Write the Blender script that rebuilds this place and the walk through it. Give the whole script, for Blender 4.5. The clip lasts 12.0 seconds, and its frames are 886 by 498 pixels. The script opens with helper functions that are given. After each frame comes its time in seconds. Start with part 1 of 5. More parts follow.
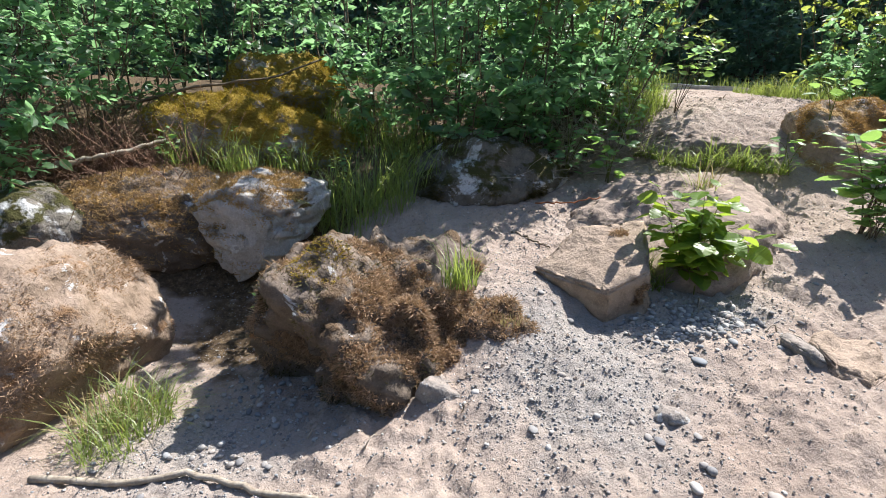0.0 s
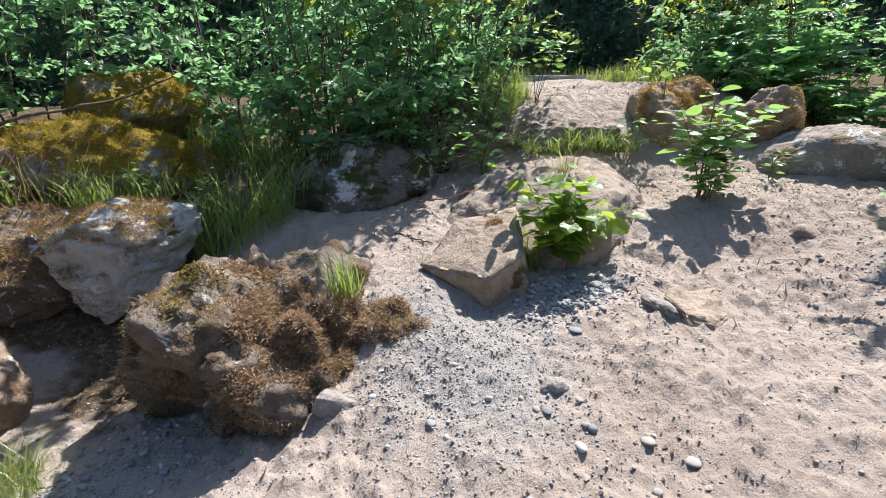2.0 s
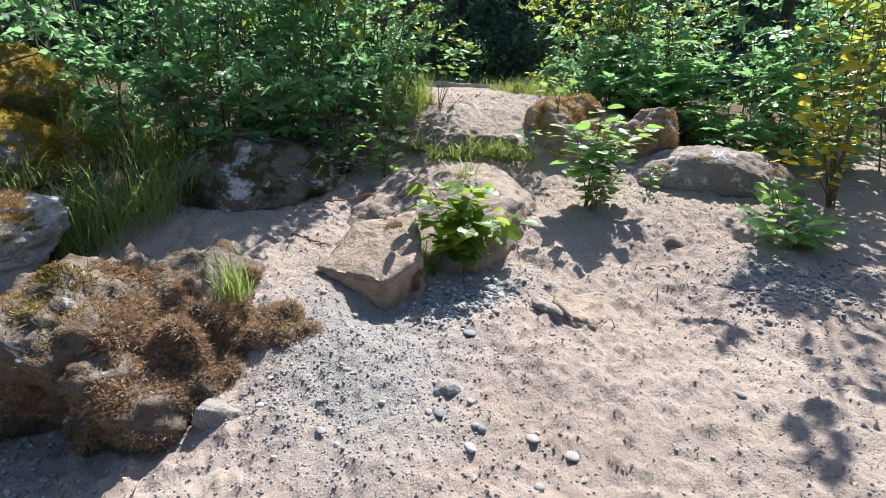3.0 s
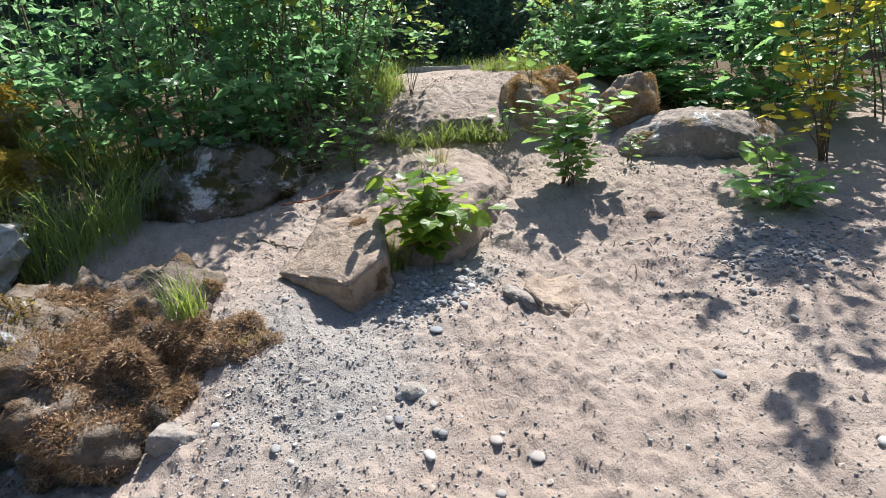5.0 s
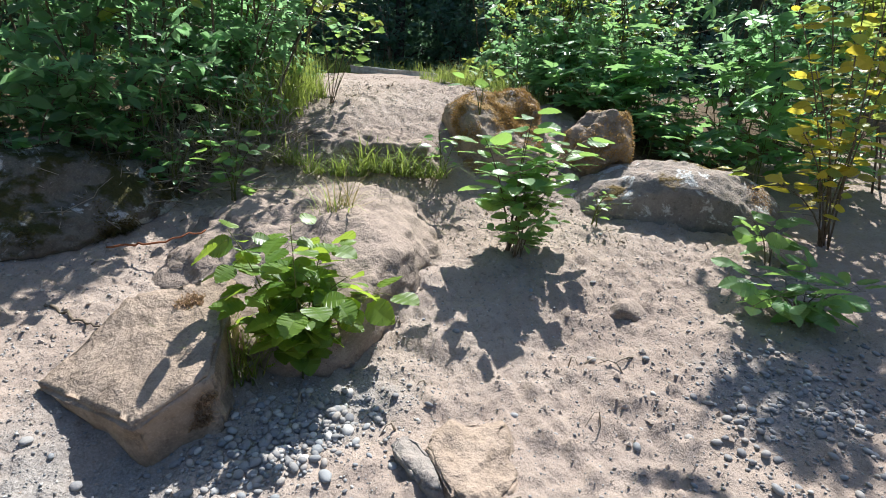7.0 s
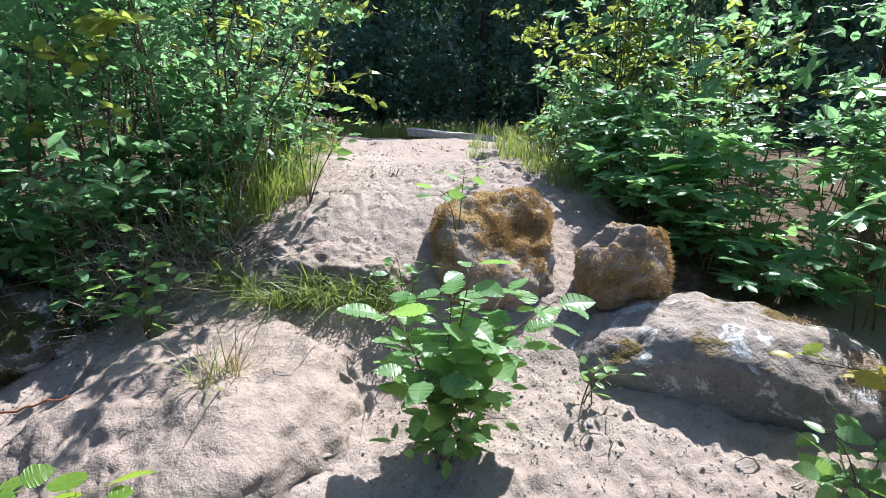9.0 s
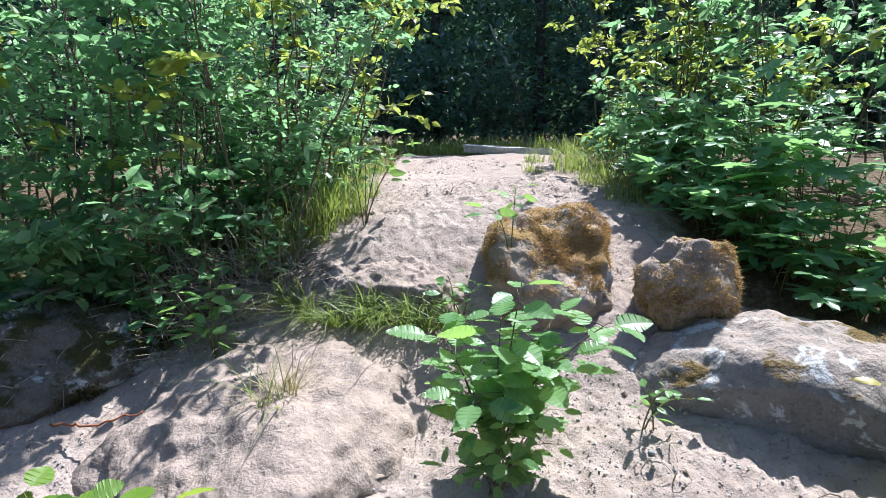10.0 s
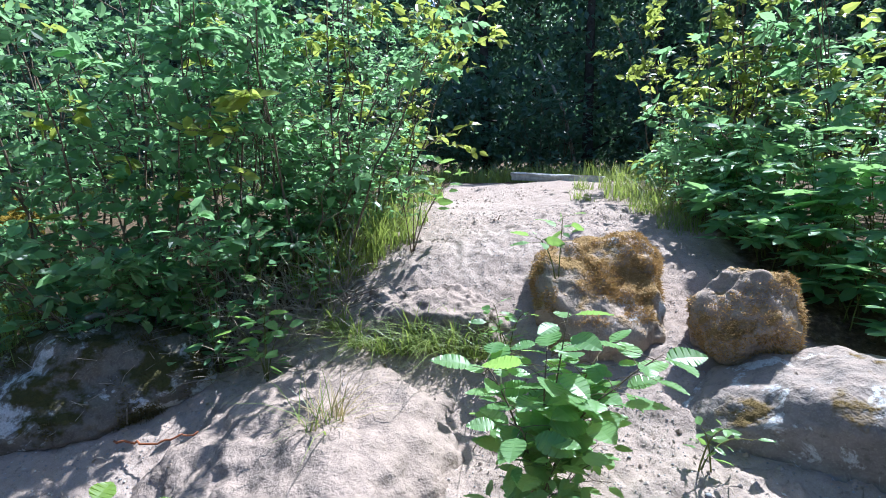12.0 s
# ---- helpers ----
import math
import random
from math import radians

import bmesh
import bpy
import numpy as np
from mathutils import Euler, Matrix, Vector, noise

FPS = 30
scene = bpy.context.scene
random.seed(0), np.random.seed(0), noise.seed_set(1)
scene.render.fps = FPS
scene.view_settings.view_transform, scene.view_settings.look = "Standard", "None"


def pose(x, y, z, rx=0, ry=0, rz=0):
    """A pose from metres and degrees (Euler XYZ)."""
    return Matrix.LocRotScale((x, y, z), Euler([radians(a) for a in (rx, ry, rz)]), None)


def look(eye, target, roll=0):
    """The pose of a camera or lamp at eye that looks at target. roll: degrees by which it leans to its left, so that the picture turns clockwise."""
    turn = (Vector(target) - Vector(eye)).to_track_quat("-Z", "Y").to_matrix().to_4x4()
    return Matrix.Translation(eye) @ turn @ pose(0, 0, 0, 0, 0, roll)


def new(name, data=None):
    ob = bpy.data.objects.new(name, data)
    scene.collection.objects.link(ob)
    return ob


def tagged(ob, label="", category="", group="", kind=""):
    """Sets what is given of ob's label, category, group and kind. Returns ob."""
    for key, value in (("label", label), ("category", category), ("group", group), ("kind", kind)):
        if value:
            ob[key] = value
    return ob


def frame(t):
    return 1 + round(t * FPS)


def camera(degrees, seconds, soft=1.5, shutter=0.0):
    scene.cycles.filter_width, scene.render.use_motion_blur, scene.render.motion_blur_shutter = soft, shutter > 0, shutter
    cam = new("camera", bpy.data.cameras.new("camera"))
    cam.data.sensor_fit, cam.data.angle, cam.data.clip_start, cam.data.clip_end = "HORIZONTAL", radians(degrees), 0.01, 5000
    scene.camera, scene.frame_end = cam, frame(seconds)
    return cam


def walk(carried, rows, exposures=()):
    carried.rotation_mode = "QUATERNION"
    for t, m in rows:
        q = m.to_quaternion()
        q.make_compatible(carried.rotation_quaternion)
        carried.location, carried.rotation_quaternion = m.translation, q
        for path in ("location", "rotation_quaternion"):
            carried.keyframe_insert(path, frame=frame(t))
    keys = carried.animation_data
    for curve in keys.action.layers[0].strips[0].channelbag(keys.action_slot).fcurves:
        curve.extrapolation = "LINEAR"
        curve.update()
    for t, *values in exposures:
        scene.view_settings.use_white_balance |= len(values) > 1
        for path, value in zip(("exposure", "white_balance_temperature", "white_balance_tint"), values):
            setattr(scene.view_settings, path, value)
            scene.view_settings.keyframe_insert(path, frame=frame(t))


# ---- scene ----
from mathutils.bvhtree import BVHTree

cam = camera(80.8, 12.0, soft=0.95)
PATH = [
    (0, (0.177, 0.275, 1.294), (0.126, 2.189, 0.713), 2.0),
    (0.5, (0.197, 0.254, 1.297), (0.295, 2.166, 0.719), 0.0),
    (1, (0.202, 0.29, 1.289), (0.3, 2.193, 0.681), -3.3),
    (1.5, (0.237, 0.286, 1.294), (0.394, 2.184, 0.684), -4.0),
    (2, (0.277, 0.245, 1.3), (0.604, 2.133, 0.728), -2.3),
    (2.5, (0.325, 0.24, 1.308), (0.82, 2.102, 0.772), -0.9),
    (3, (0.323, 0.24, 1.302), (0.996, 2.037, 0.737), 1.7),
    (3.2, (0.304, 0.247, 1.294), (1.049, 2.007, 0.706), 3.2),
    (4.8, (0.615, 0.265, 1.303), (1.312, 2.04, 0.7), -3.2),
    (5, (0.608, 0.282, 1.295), (1.235, 2.079, 0.679), -3.8),
    (5.5, (0.588, 0.348, 1.251), (1.138, 2.147, 0.573), -2.1),
    (6, (0.69, 0.666, 1.262), (1.325, 2.447, 0.611), 1.7),
    (6.5, (0.935, 0.977, 1.303), (1.778, 2.671, 0.654), 6.1),
    (7, (1.217, 1.207, 1.38), (2.028, 2.93, 0.769), 3.1),
    (7.5, (1.511, 1.519, 1.469), (2.256, 3.274, 0.866), 3.8),
    (7.7, (1.652, 1.586, 1.525), (2.412, 3.333, 0.914), 4.8),
    (9.3, (2.36, 1.8, 1.808), (2.684, 3.713, 1.321), 0.5),
    (9.5, (2.369, 1.801, 1.811), (2.651, 3.722, 1.33), -0.1),
    (10, (2.359, 1.795, 1.812), (2.538, 3.734, 1.357), -1.1),
    (10.5, (2.351, 1.785, 1.82), (2.441, 3.737, 1.392), -1.8),
    (11, (2.373, 1.775, 1.819), (2.387, 3.734, 1.418), -2.2),
    (11.5, (2.384, 1.781, 1.827), (2.376, 3.745, 1.451), -2.2),
    (12, (2.367, 1.78, 1.824), (2.366, 3.749, 1.474), -1.8),
]
walk(cam, [(t, look(eye, target, roll)) for t, eye, target, roll in PATH], [(0.0, 1.08, 6150, 13), (3.0, 1.06, 5950, 11), (5.0, 0.98, 6050, 11), (6.5, 0.95, 6050, 10), (7.5, 1.02, 5850, 10), (9.5, 1.20, 5600, 14), (12.0, 1.26, 5250, 13)])

# ---- daylight ----
SUN_DIR = Vector((0.51, 0.53, 1.0)).normalized()
world = bpy.data.worlds.new("sky")
scene.world = world
world.use_nodes = True
sky = world.node_tree.nodes.new("ShaderNodeTexSky")
sky.sky_type, sky.sun_disc = "NISHITA", False
sky.sun_elevation = math.asin(SUN_DIR.z)
sky.sun_rotation = math.atan2(SUN_DIR.x, SUN_DIR.y)
back = world.node_tree.nodes["Background"]
back.inputs["Strength"].default_value = 0.095
world.node_tree.links.new(sky.outputs[0], back.inputs["Color"])
sun = new("sun", bpy.data.lights.new("sun", "SUN"))
sun.data.energy, sun.data.angle, sun.data.color = 5.0, radians(0.6), (1.0, 0.94, 0.85)
sun.matrix_world = look(SUN_DIR * 40, (0, 0, 0))


# ---- materials ----
class Nodes:
    """A small builder for one node material."""

    def __init__(self, name):
        self.mat = bpy.data.materials.new(name)
        self.mat.use_nodes = True
        self.tree = self.mat.node_tree
        self.bsdf = self.tree.nodes["Principled BSDF"]
        self.out = self.tree.nodes["Material Output"]
        self.obj = self.add("ShaderNodeTexCoord").outputs["Object"]
        self.pos = self.add("ShaderNodeNewGeometry").outputs["Position"]

    def add(self, kind, **sets):
        n = self.tree.nodes.new(kind)
        for k, v in sets.items():
            if k in n.inputs.keys():
                n.inputs[k].default_value = v
        return n

    def link(self, a, b):
        self.tree.links.new(a, b)

    def noise(self, scale, detail=4.0, rough=0.55, vec=None, dist=0.0):
        n = self.add("ShaderNodeTexNoise", Scale=scale, Detail=detail, Roughness=rough, Distortion=dist)
        self.link(vec or self.pos, n.inputs["Vector"])
        return n.outputs["Fac"]

    def ramp(self, fac, *stops):
        n = self.add("ShaderNodeValToRGB")
        while len(n.color_ramp.elements) < len(stops):
            n.color_ramp.elements.new(0.5)
        for e, (p, c) in zip(n.color_ramp.elements, stops):
            e.position = p
            e.color = (*c, 1) if isinstance(c, tuple) else (c, c, c, 1)
        self.link(fac, n.inputs["Fac"])
        return n.outputs["Color"]

    def mix(self, fac, a, b, mode="MIX"):
        n = self.tree.nodes.new("ShaderNodeMix")
        n.data_type, n.blend_type = "RGBA", mode
        for idx, v in ((0, fac), (6, a), (7, b)):
            if isinstance(v, (int, float)):
                n.inputs[idx].default_value = v
            elif isinstance(v, tuple):
                n.inputs[idx].default_value = (*v, 1)
            else:
                self.link(v, n.inputs[idx])
        return n.outputs[2]

    def math(self, op, a, b=0.5):
        n = self.tree.nodes.new("ShaderNodeMath")
        n.operation = op
        for idx, v in ((0, a), (1, b)):
            if isinstance(v, (int, float)):
                n.inputs[idx].default_value = v
            else:
                self.link(v, n.inputs[idx])
        return n.outputs[0]

    def bump(self, height, strength, dist=0.01, below=None):
        n = self.add("ShaderNodeBump", Strength=strength, Distance=dist)
        self.link(height, n.inputs["Height"])
        if below:
            self.link(below, n.inputs["Normal"])
        return n.outputs["Normal"]

    def up(self):
        n = self.add("ShaderNodeSeparateXYZ")
        self.link(self.add("ShaderNodeNewGeometry").outputs["Normal"], n.inputs[0])
        return n.outputs["Z"]

    def finish(self, color, rough=0.9, normal=None, spec=0.3):
        if isinstance(color, tuple):
            self.bsdf.inputs["Base Color"].default_value = (*color, 1)
        else:
            self.link(color, self.bsdf.inputs["Base Color"])
        if isinstance(rough, (int, float)):
            self.bsdf.inputs["Roughness"].default_value = rough
        else:
            self.link(rough, self.bsdf.inputs["Roughness"])
        self.bsdf.inputs["Specular IOR Level"].default_value = spec
        if normal:
            self.link(normal, self.bsdf.inputs["Normal"])
        return self.mat


def dirt_material():
    n = Nodes("dry_dirt")
    big, mid, fine = n.noise(0.9, 3), n.noise(7, 5, 0.6), n.noise(90, 4, 0.7)
    grit = n.noise(320, 2, 0.8)
    c = n.ramp(big, (0.35, (0.35, 0.275, 0.22)), (0.65, (0.425, 0.35, 0.29)))
    c = n.mix(n.ramp(mid, (0.42, 0.0), (0.66, 0.6)), c, (0.27, 0.21, 0.17))
    c = n.mix(n.ramp(fine, (0.45, 0.0), (0.72, 0.55)), c, (0.24, 0.20, 0.17))
    c = n.mix(n.ramp(grit, (0.55, 0.0), (0.70, 0.6)), c, (0.50, 0.46, 0.42))
    # leaf litter and humus under the bushes, and shade painted between the left boulders
    att = n.add("ShaderNodeAttribute")
    att.attribute_name = "litter"
    lit = n.ramp(n.noise(28, 5, 0.7), (0.35, (0.055, 0.04, 0.025)), (0.55, (0.12, 0.085, 0.05)), (0.75, (0.26, 0.2, 0.12)))
    edge = n.math("ADD", att.outputs["Fac"], n.math("MULTIPLY", n.math("SUBTRACT", mid, 0.5), 0.9))
    c = n.mix(n.ramp(edge, (0.40, 0.0), (0.62, 1.0)), c, lit)
    # grey gravelly stretches
    grav = n.add("ShaderNodeAttribute")
    grav.attribute_name = "gravel"
    gc = n.ramp(n.noise(140, 3, 0.7), (0.35, (0.20, 0.19, 0.175)), (0.6, (0.36, 0.345, 0.32)), (0.75, (0.52, 0.50, 0.47)))
    c = n.mix(n.ramp(n.math("ADD", grav.outputs["Fac"], n.math("MULTIPLY", n.math("SUBTRACT", mid, 0.5), 0.8)), (0.3, 0.0), (0.8, 0.75)), c, gc)
    crumb = n.noise(38, 5, 0.7)
    c = n.mix(n.ramp(crumb, (0.30, 0.75), (0.44, 0.0)), c, (0.17, 0.135, 0.105))
    h = n.bump(mid, 0.6, 0.04)
    h = n.bump(crumb, 0.7, 0.018, h)
    h = n.bump(fine, 0.7, 0.007, h)
    h = n.bump(grit, 0.5, 0.003, h)
    return n.finish(c, 0.95, h, 0.15)


def stone_material(name, low, high, dust=0.5, lichen=0.0, moss=0.0, moss_a=(0.17, 0.12, 0.03), moss_b=(0.30, 0.19, 0.05), stain=0.35, blot=5.5):
    """Weathered stone: grain, stains, dust on what faces up, pale lichen blots, moss."""
    n = Nodes(name)
    big, mid, fine = n.noise(2.2, 4, 0.6), n.noise(13, 5, 0.62), n.noise(110, 4, 0.7)
    c = n.mix(big, low, high)
    c = n.mix(n.ramp(mid, (0.40, stain), (0.58, 0.0)), c, tuple(v * 0.5 for v in low))
    c = n.mix(n.ramp(fine, (0.5, 0.0), (0.75, 0.5)), c, tuple(min(v * 1.35, 0.8) for v in high))
    up = n.up()
    if dust:
        d = n.math("MULTIPLY", n.ramp(up, (0.45, 0.0), (0.9, 1.0)), n.ramp(mid, (0.35, 0.35), (0.6, 1.0)))
        c = n.mix(n.math("MULTIPLY", d, dust), c, (0.36, 0.285, 0.23))
    if lichen:
        l = n.ramp(n.noise(blot, 6, 0.7, dist=0.6), (0.62 - 0.2 * lichen, 0.0), (0.66 - 0.18 * lichen, 1.0))
        c = n.mix(n.math("MULTIPLY", l, 0.9), c, n.ramp(fine, (0.4, (0.46, 0.47, 0.46)), (0.7, (0.68, 0.69, 0.67))))
    crumb = n.noise(34, 5, 0.7)
    c = n.mix(n.ramp(crumb, (0.30, 0.6), (0.44, 0.0)), c, tuple(v * 0.55 for v in low))
    h = n.bump(crumb, 0.6, 0.015, n.bump(mid, 0.7, 0.04))
    if moss:
        m = n.math("ADD", n.math("MULTIPLY", up, 0.16), n.noise(3.6, 5, 0.65))
        mk = n.ramp(m, (0.76 - 0.3 * moss, 0.0), (0.84 - 0.3 * moss, 1.0))
        c = n.mix(mk, c, n.mix(n.noise(45, 4, 0.7), moss_a, moss_b))
        h = n.bump(n.math("MULTIPLY", mk, n.noise(70, 3, 0.7)), 0.9, 0.02, h)
    h = n.bump(fine, 0.5, 0.006, h)
    return n.finish(c, 0.92, h, 0.2)


def leaf_material(name, dark, light, glow, shine=0.35, clear=0.45):
    """A thin leaf: gloss on its face, light of a yellower green coming through it."""
    n = Nodes(name)
    rnd = n.add("ShaderNodeNewGeometry").outputs["Random Per Island"]
    one = n.add("ShaderNodeObjectInfo").outputs["Random"]
    r = n.math("FRACT", n.math("ADD", rnd, one), 0)
    c = n.mix(r, dark, light)
    c = n.mix(n.ramp(n.noise(60, 3), (0.4, 0.0), (0.75, 0.35)), c, tuple(v * 0.6 for v in dark))
    n.finish(c, shine, None, 0.55)
    t = n.add("ShaderNodeBsdfTranslucent")
    n.link(n.mix(r, tuple(v * 0.75 for v in glow), glow), t.inputs["Color"])
    m = n.add("ShaderNodeMixShader", Fac=clear)
    n.link(n.bsdf.outputs[0], m.inputs[1])
    n.link(t.outputs[0], m.inputs[2])
    n.link(m.outputs[0], n.out.inputs["Surface"])
    return n.mat


def bark_material(name, low, high, scale=40):
    n = Nodes(name)
    f, g = n.noise(scale, 5, 0.65), n.noise(scale * 5, 3, 0.7)
    c = n.mix(n.ramp(f, (0.35, 0.0), (0.7, 1.0)), low, high)
    return n.finish(c, 0.85, n.bump(g, 0.5, 0.004, n.bump(f, 0.6, 0.008)), 0.2)


def pebble_material():
    n = Nodes("pebble_stone")
    rnd = n.add("ShaderNodeNewGeometry").outputs["Random Per Island"]
    one = n.add("ShaderNodeObjectInfo").outputs["Random"]
    r = n.math("FRACT", n.math("ADD", rnd, one), 0)
    c = n.ramp(r, (0.0, (0.15, 0.155, 0.165)), (0.3, (0.28, 0.275, 0.265)), (0.55, (0.34, 0.305, 0.27)), (0.8, (0.21, 0.23, 0.245)), (0.97, (0.52, 0.50, 0.465)))
    f = n.noise(160, 4, 0.7)
    c = n.mix(n.ramp(f, (0.5, 0.0), (0.75, 0.4)), c, (0.45, 0.40, 0.35))
    return n.finish(c, 0.8, n.bump(f, 0.4, 0.004), 0.3)


def crumb_material():
    n = Nodes("soil_crumb")
    r = n.add("ShaderNodeNewGeometry").outputs["Random Per Island"]
    c = n.ramp(r, (0.0, (0.30, 0.24, 0.19)), (0.6, (0.40, 0.33, 0.27)), (0.95, (0.50, 0.44, 0.38)))
    f = n.noise(200, 3, 0.7)
    return n.finish(n.mix(n.ramp(f, (0.45, 0.0), (0.7, 0.5)), c, (0.2, 0.16, 0.13)), 0.95, n.bump(f, 0.5, 0.003), 0.15)


DIRT = dirt_material()
CRUMB = crumb_material()
PEBBLE = pebble_material()
SANDSTONE = stone_material("dusty_sandstone", (0.25, 0.20, 0.16), (0.36, 0.30, 0.25), 0.75, 0.0, 0.0, stain=0.55)
DOME = stone_material("dusty_lichen_stone", (0.17, 0.16, 0.145), (0.31, 0.285, 0.255), 0.7, 0.28, 0.25, (0.10, 0.075, 0.03), (0.22, 0.15, 0.05))
SLAB = stone_material("brown_slab_stone", (0.25, 0.19, 0.14), (0.47, 0.37, 0.275), 0.45, 0.0, 0.0, stain=0.5)
PALE = stone_material("pale_lichen_stone", (0.38, 0.36, 0.33), (0.54, 0.51, 0.47), 0.0, 0.25, 0.40, (0.05, 0.045, 0.02), (0.22, 0.13, 0.04))
TANMOSS = stone_material("tan_moss_stone", (0.21, 0.155, 0.11), (0.34, 0.26, 0.19), 0.4, 0.05, 0.38, (0.16, 0.09, 0.05), (0.34, 0.21, 0.11))
DARK = stone_material("dark_mossy_stone", (0.10, 0.09, 0.07), (0.22, 0.20, 0.17), 0.0, 0.42, 0.62, (0.03, 0.035, 0.013), (0.10, 0.09, 0.028), blot=3.4)
GOLDMOSS = stone_material("gold_mossy_stone", (0.20, 0.18, 0.15), (0.33, 0.30, 0.26), 0.15, 0.10, 0.92, (0.15, 0.105, 0.015), (0.36, 0.25, 0.04))
EARTHMOSS = stone_material("dry_moss_stone", (0.09, 0.072, 0.055), (0.21, 0.17, 0.13), 0.35, 0.05, 0.5, (0.07, 0.048, 0.03), (0.22, 0.15, 0.09))
ORANGEMOSS = stone_material("orange_mossy_stone", (0.28, 0.225, 0.17), (0.40, 0.33, 0.26), 0.6, 0.05, 0.62, (0.20, 0.13, 0.05), (0.38, 0.25, 0.10))
GREYROCK = stone_material("grey_rock_stone", (0.20, 0.19, 0.175), (0.36, 0.34, 0.31), 0.5, 0.1, 0.0)
SHRUB_LEAF = leaf_material("shrub_leaf", (0.05, 0.12, 0.06), (0.11, 0.21, 0.10), (0.35, 0.63, 0.27), 0.40, 0.54)
YOUNG_LEAF = leaf_material("young_yellow_leaf", (0.14, 0.20, 0.03), (0.26, 0.32, 0.05), (0.50, 0.60, 0.12), 0.38, 0.5)
SAPLING_LEAF = leaf_material("sapling_leaf", (0.11, 0.24, 0.09), (0.20, 0.36, 0.14), (0.40, 0.64, 0.14), 0.36, 0.45)
BRAMBLE_LEAF = leaf_material("bramble_leaf", (0.08, 0.17, 0.025), (0.16, 0.28, 0.04), (0.40, 0.55, 0.06), 0.4, 0.5)
FOREST_LEAF = leaf_material("forest_leaf", (0.055, 0.12, 0.09), (0.10, 0.19, 0.13), (0.20, 0.38, 0.18), 0.4, 0.35)
BROAD_LEAF = leaf_material("broad_leaf", (0.09, 0.22, 0.10), (0.16, 0.33, 0.15), (0.38, 0.66, 0.22), 0.36, 0.48)
YELLOW_LEAF = leaf_material("yellow_leaf", (0.30, 0.27, 0.04), (0.48, 0.42, 0.06), (0.78, 0.66, 0.07), 0.38, 0.55)
GRASS = leaf_material("green_grass", (0.12, 0.18, 0.05), (0.24, 0.30, 0.10), (0.42, 0.52, 0.10), 0.42, 0.45)
DRY_GRASS = leaf_material("dry_grass", (0.26, 0.21, 0.10), (0.46, 0.39, 0.20), (0.46, 0.38, 0.16), 0.6, 0.35)
DRY_MOSS = leaf_material("dry_moss", (0.19, 0.12, 0.07), (0.58, 0.41, 0.26), (0.46, 0.31, 0.16), 0.8, 0.3)
DARK_MOSS = leaf_material("dark_moss", (0.045, 0.045, 0.015), (0.16, 0.13, 0.04), (0.12, 0.10, 0.02), 0.8, 0.2)
GOLD_MOSS = leaf_material("gold_moss", (0.18, 0.135, 0.015), (0.50, 0.38, 0.05), (0.45, 0.32, 0.03), 0.8, 0.3)
ORANGE_MOSS = leaf_material("orange_moss", (0.28, 0.18, 0.07), (0.55, 0.37, 0.15), (0.44, 0.28, 0.09), 0.8, 0.25)
TWIG = bark_material("twig_bark", (0.10, 0.075, 0.05), (0.22, 0.18, 0.13))
BARK = bark_material("tree_bark", (0.035, 0.03, 0.025), (0.09, 0.08, 0.065), 12)
DEADWOOD = bark_material("bleached_wood", (0.24, 0.20, 0.15), (0.46, 0.41, 0.33), 30)
GREY_LOG = bark_material("grey_weathered_log", (0.34, 0.33, 0.31), (0.56, 0.55, 0.52), 20)
GREEN_STEM = bark_material("green_stem", (0.10, 0.12, 0.03), (0.20, 0.20, 0.07), 60)
DEAD_STEM = bark_material("dead_bramble_stem", (0.16, 0.09, 0.06), (0.36, 0.23, 0.16), 60)
RED_STEM = bark_material("red_stem", (0.22, 0.07, 0.03), (0.36, 0.15, 0.07), 60)


# ---- mesh helpers ----
def hash3(i, j, k):
    h = (i * 374761393 + j * 668265263 + k * 2147483647 + 1013904223) & 0xFFFFFFFF
    h = ((h ^ (h >> 13)) * 1274126177) & 0xFFFFFFFF
    return ((h ^ (h >> 16)) & 0xFFFF) / 32767.5 - 1.0


def value_noise(p):
    """Smooth noise in -1..1 at an (N, 3) array of places."""
    q = np.floor(p).astype(np.int64)
    f = p - q
    f = f * f * (3 - 2 * f)
    total = 0.0
    for a in (0, 1):
        for b in (0, 1):
            for c in (0, 1):
                w = (f[:, 0] if a else 1 - f[:, 0]) * (f[:, 1] if b else 1 - f[:, 1]) * (f[:, 2] if c else 1 - f[:, 2])
                total = total + w * hash3(q[:, 0] + a, q[:, 1] + b, q[:, 2] + c)
    return total


def fbm(p, octaves=4, gain=0.5):
    total, amp = 0.0, 1.0
    for o in range(octaves):
        total = total + amp * value_noise(p * 2.03 ** o + 17.3 * o)
        amp *= gain
    return total


def mesh_data(name, verts, faces, smooth=True):
    me = bpy.data.meshes.new(name)
    me.from_pydata(np.asarray(verts).tolist(), [], faces if isinstance(faces, list) else faces.tolist())
    if smooth:
        me.polygons.foreach_set("use_smooth", [True] * len(me.polygons))
    me.update()
    return me


def part(name, data, material, parent=None, label="", kind="", at=None):
    """One mesh object, under a thing or a part if a parent is given."""
    if isinstance(data, bmesh.types.BMesh):
        me = bpy.data.meshes.new(name)
        data.to_mesh(me)
        data.free()
        data = me
    if material and not data.materials:
        data.materials.append(material)
    ob = new(name, data)
    if at is not None:
        ob.matrix_basis = at
    if parent:
        ob.parent = parent
    return tagged(ob, label=label, kind=kind)


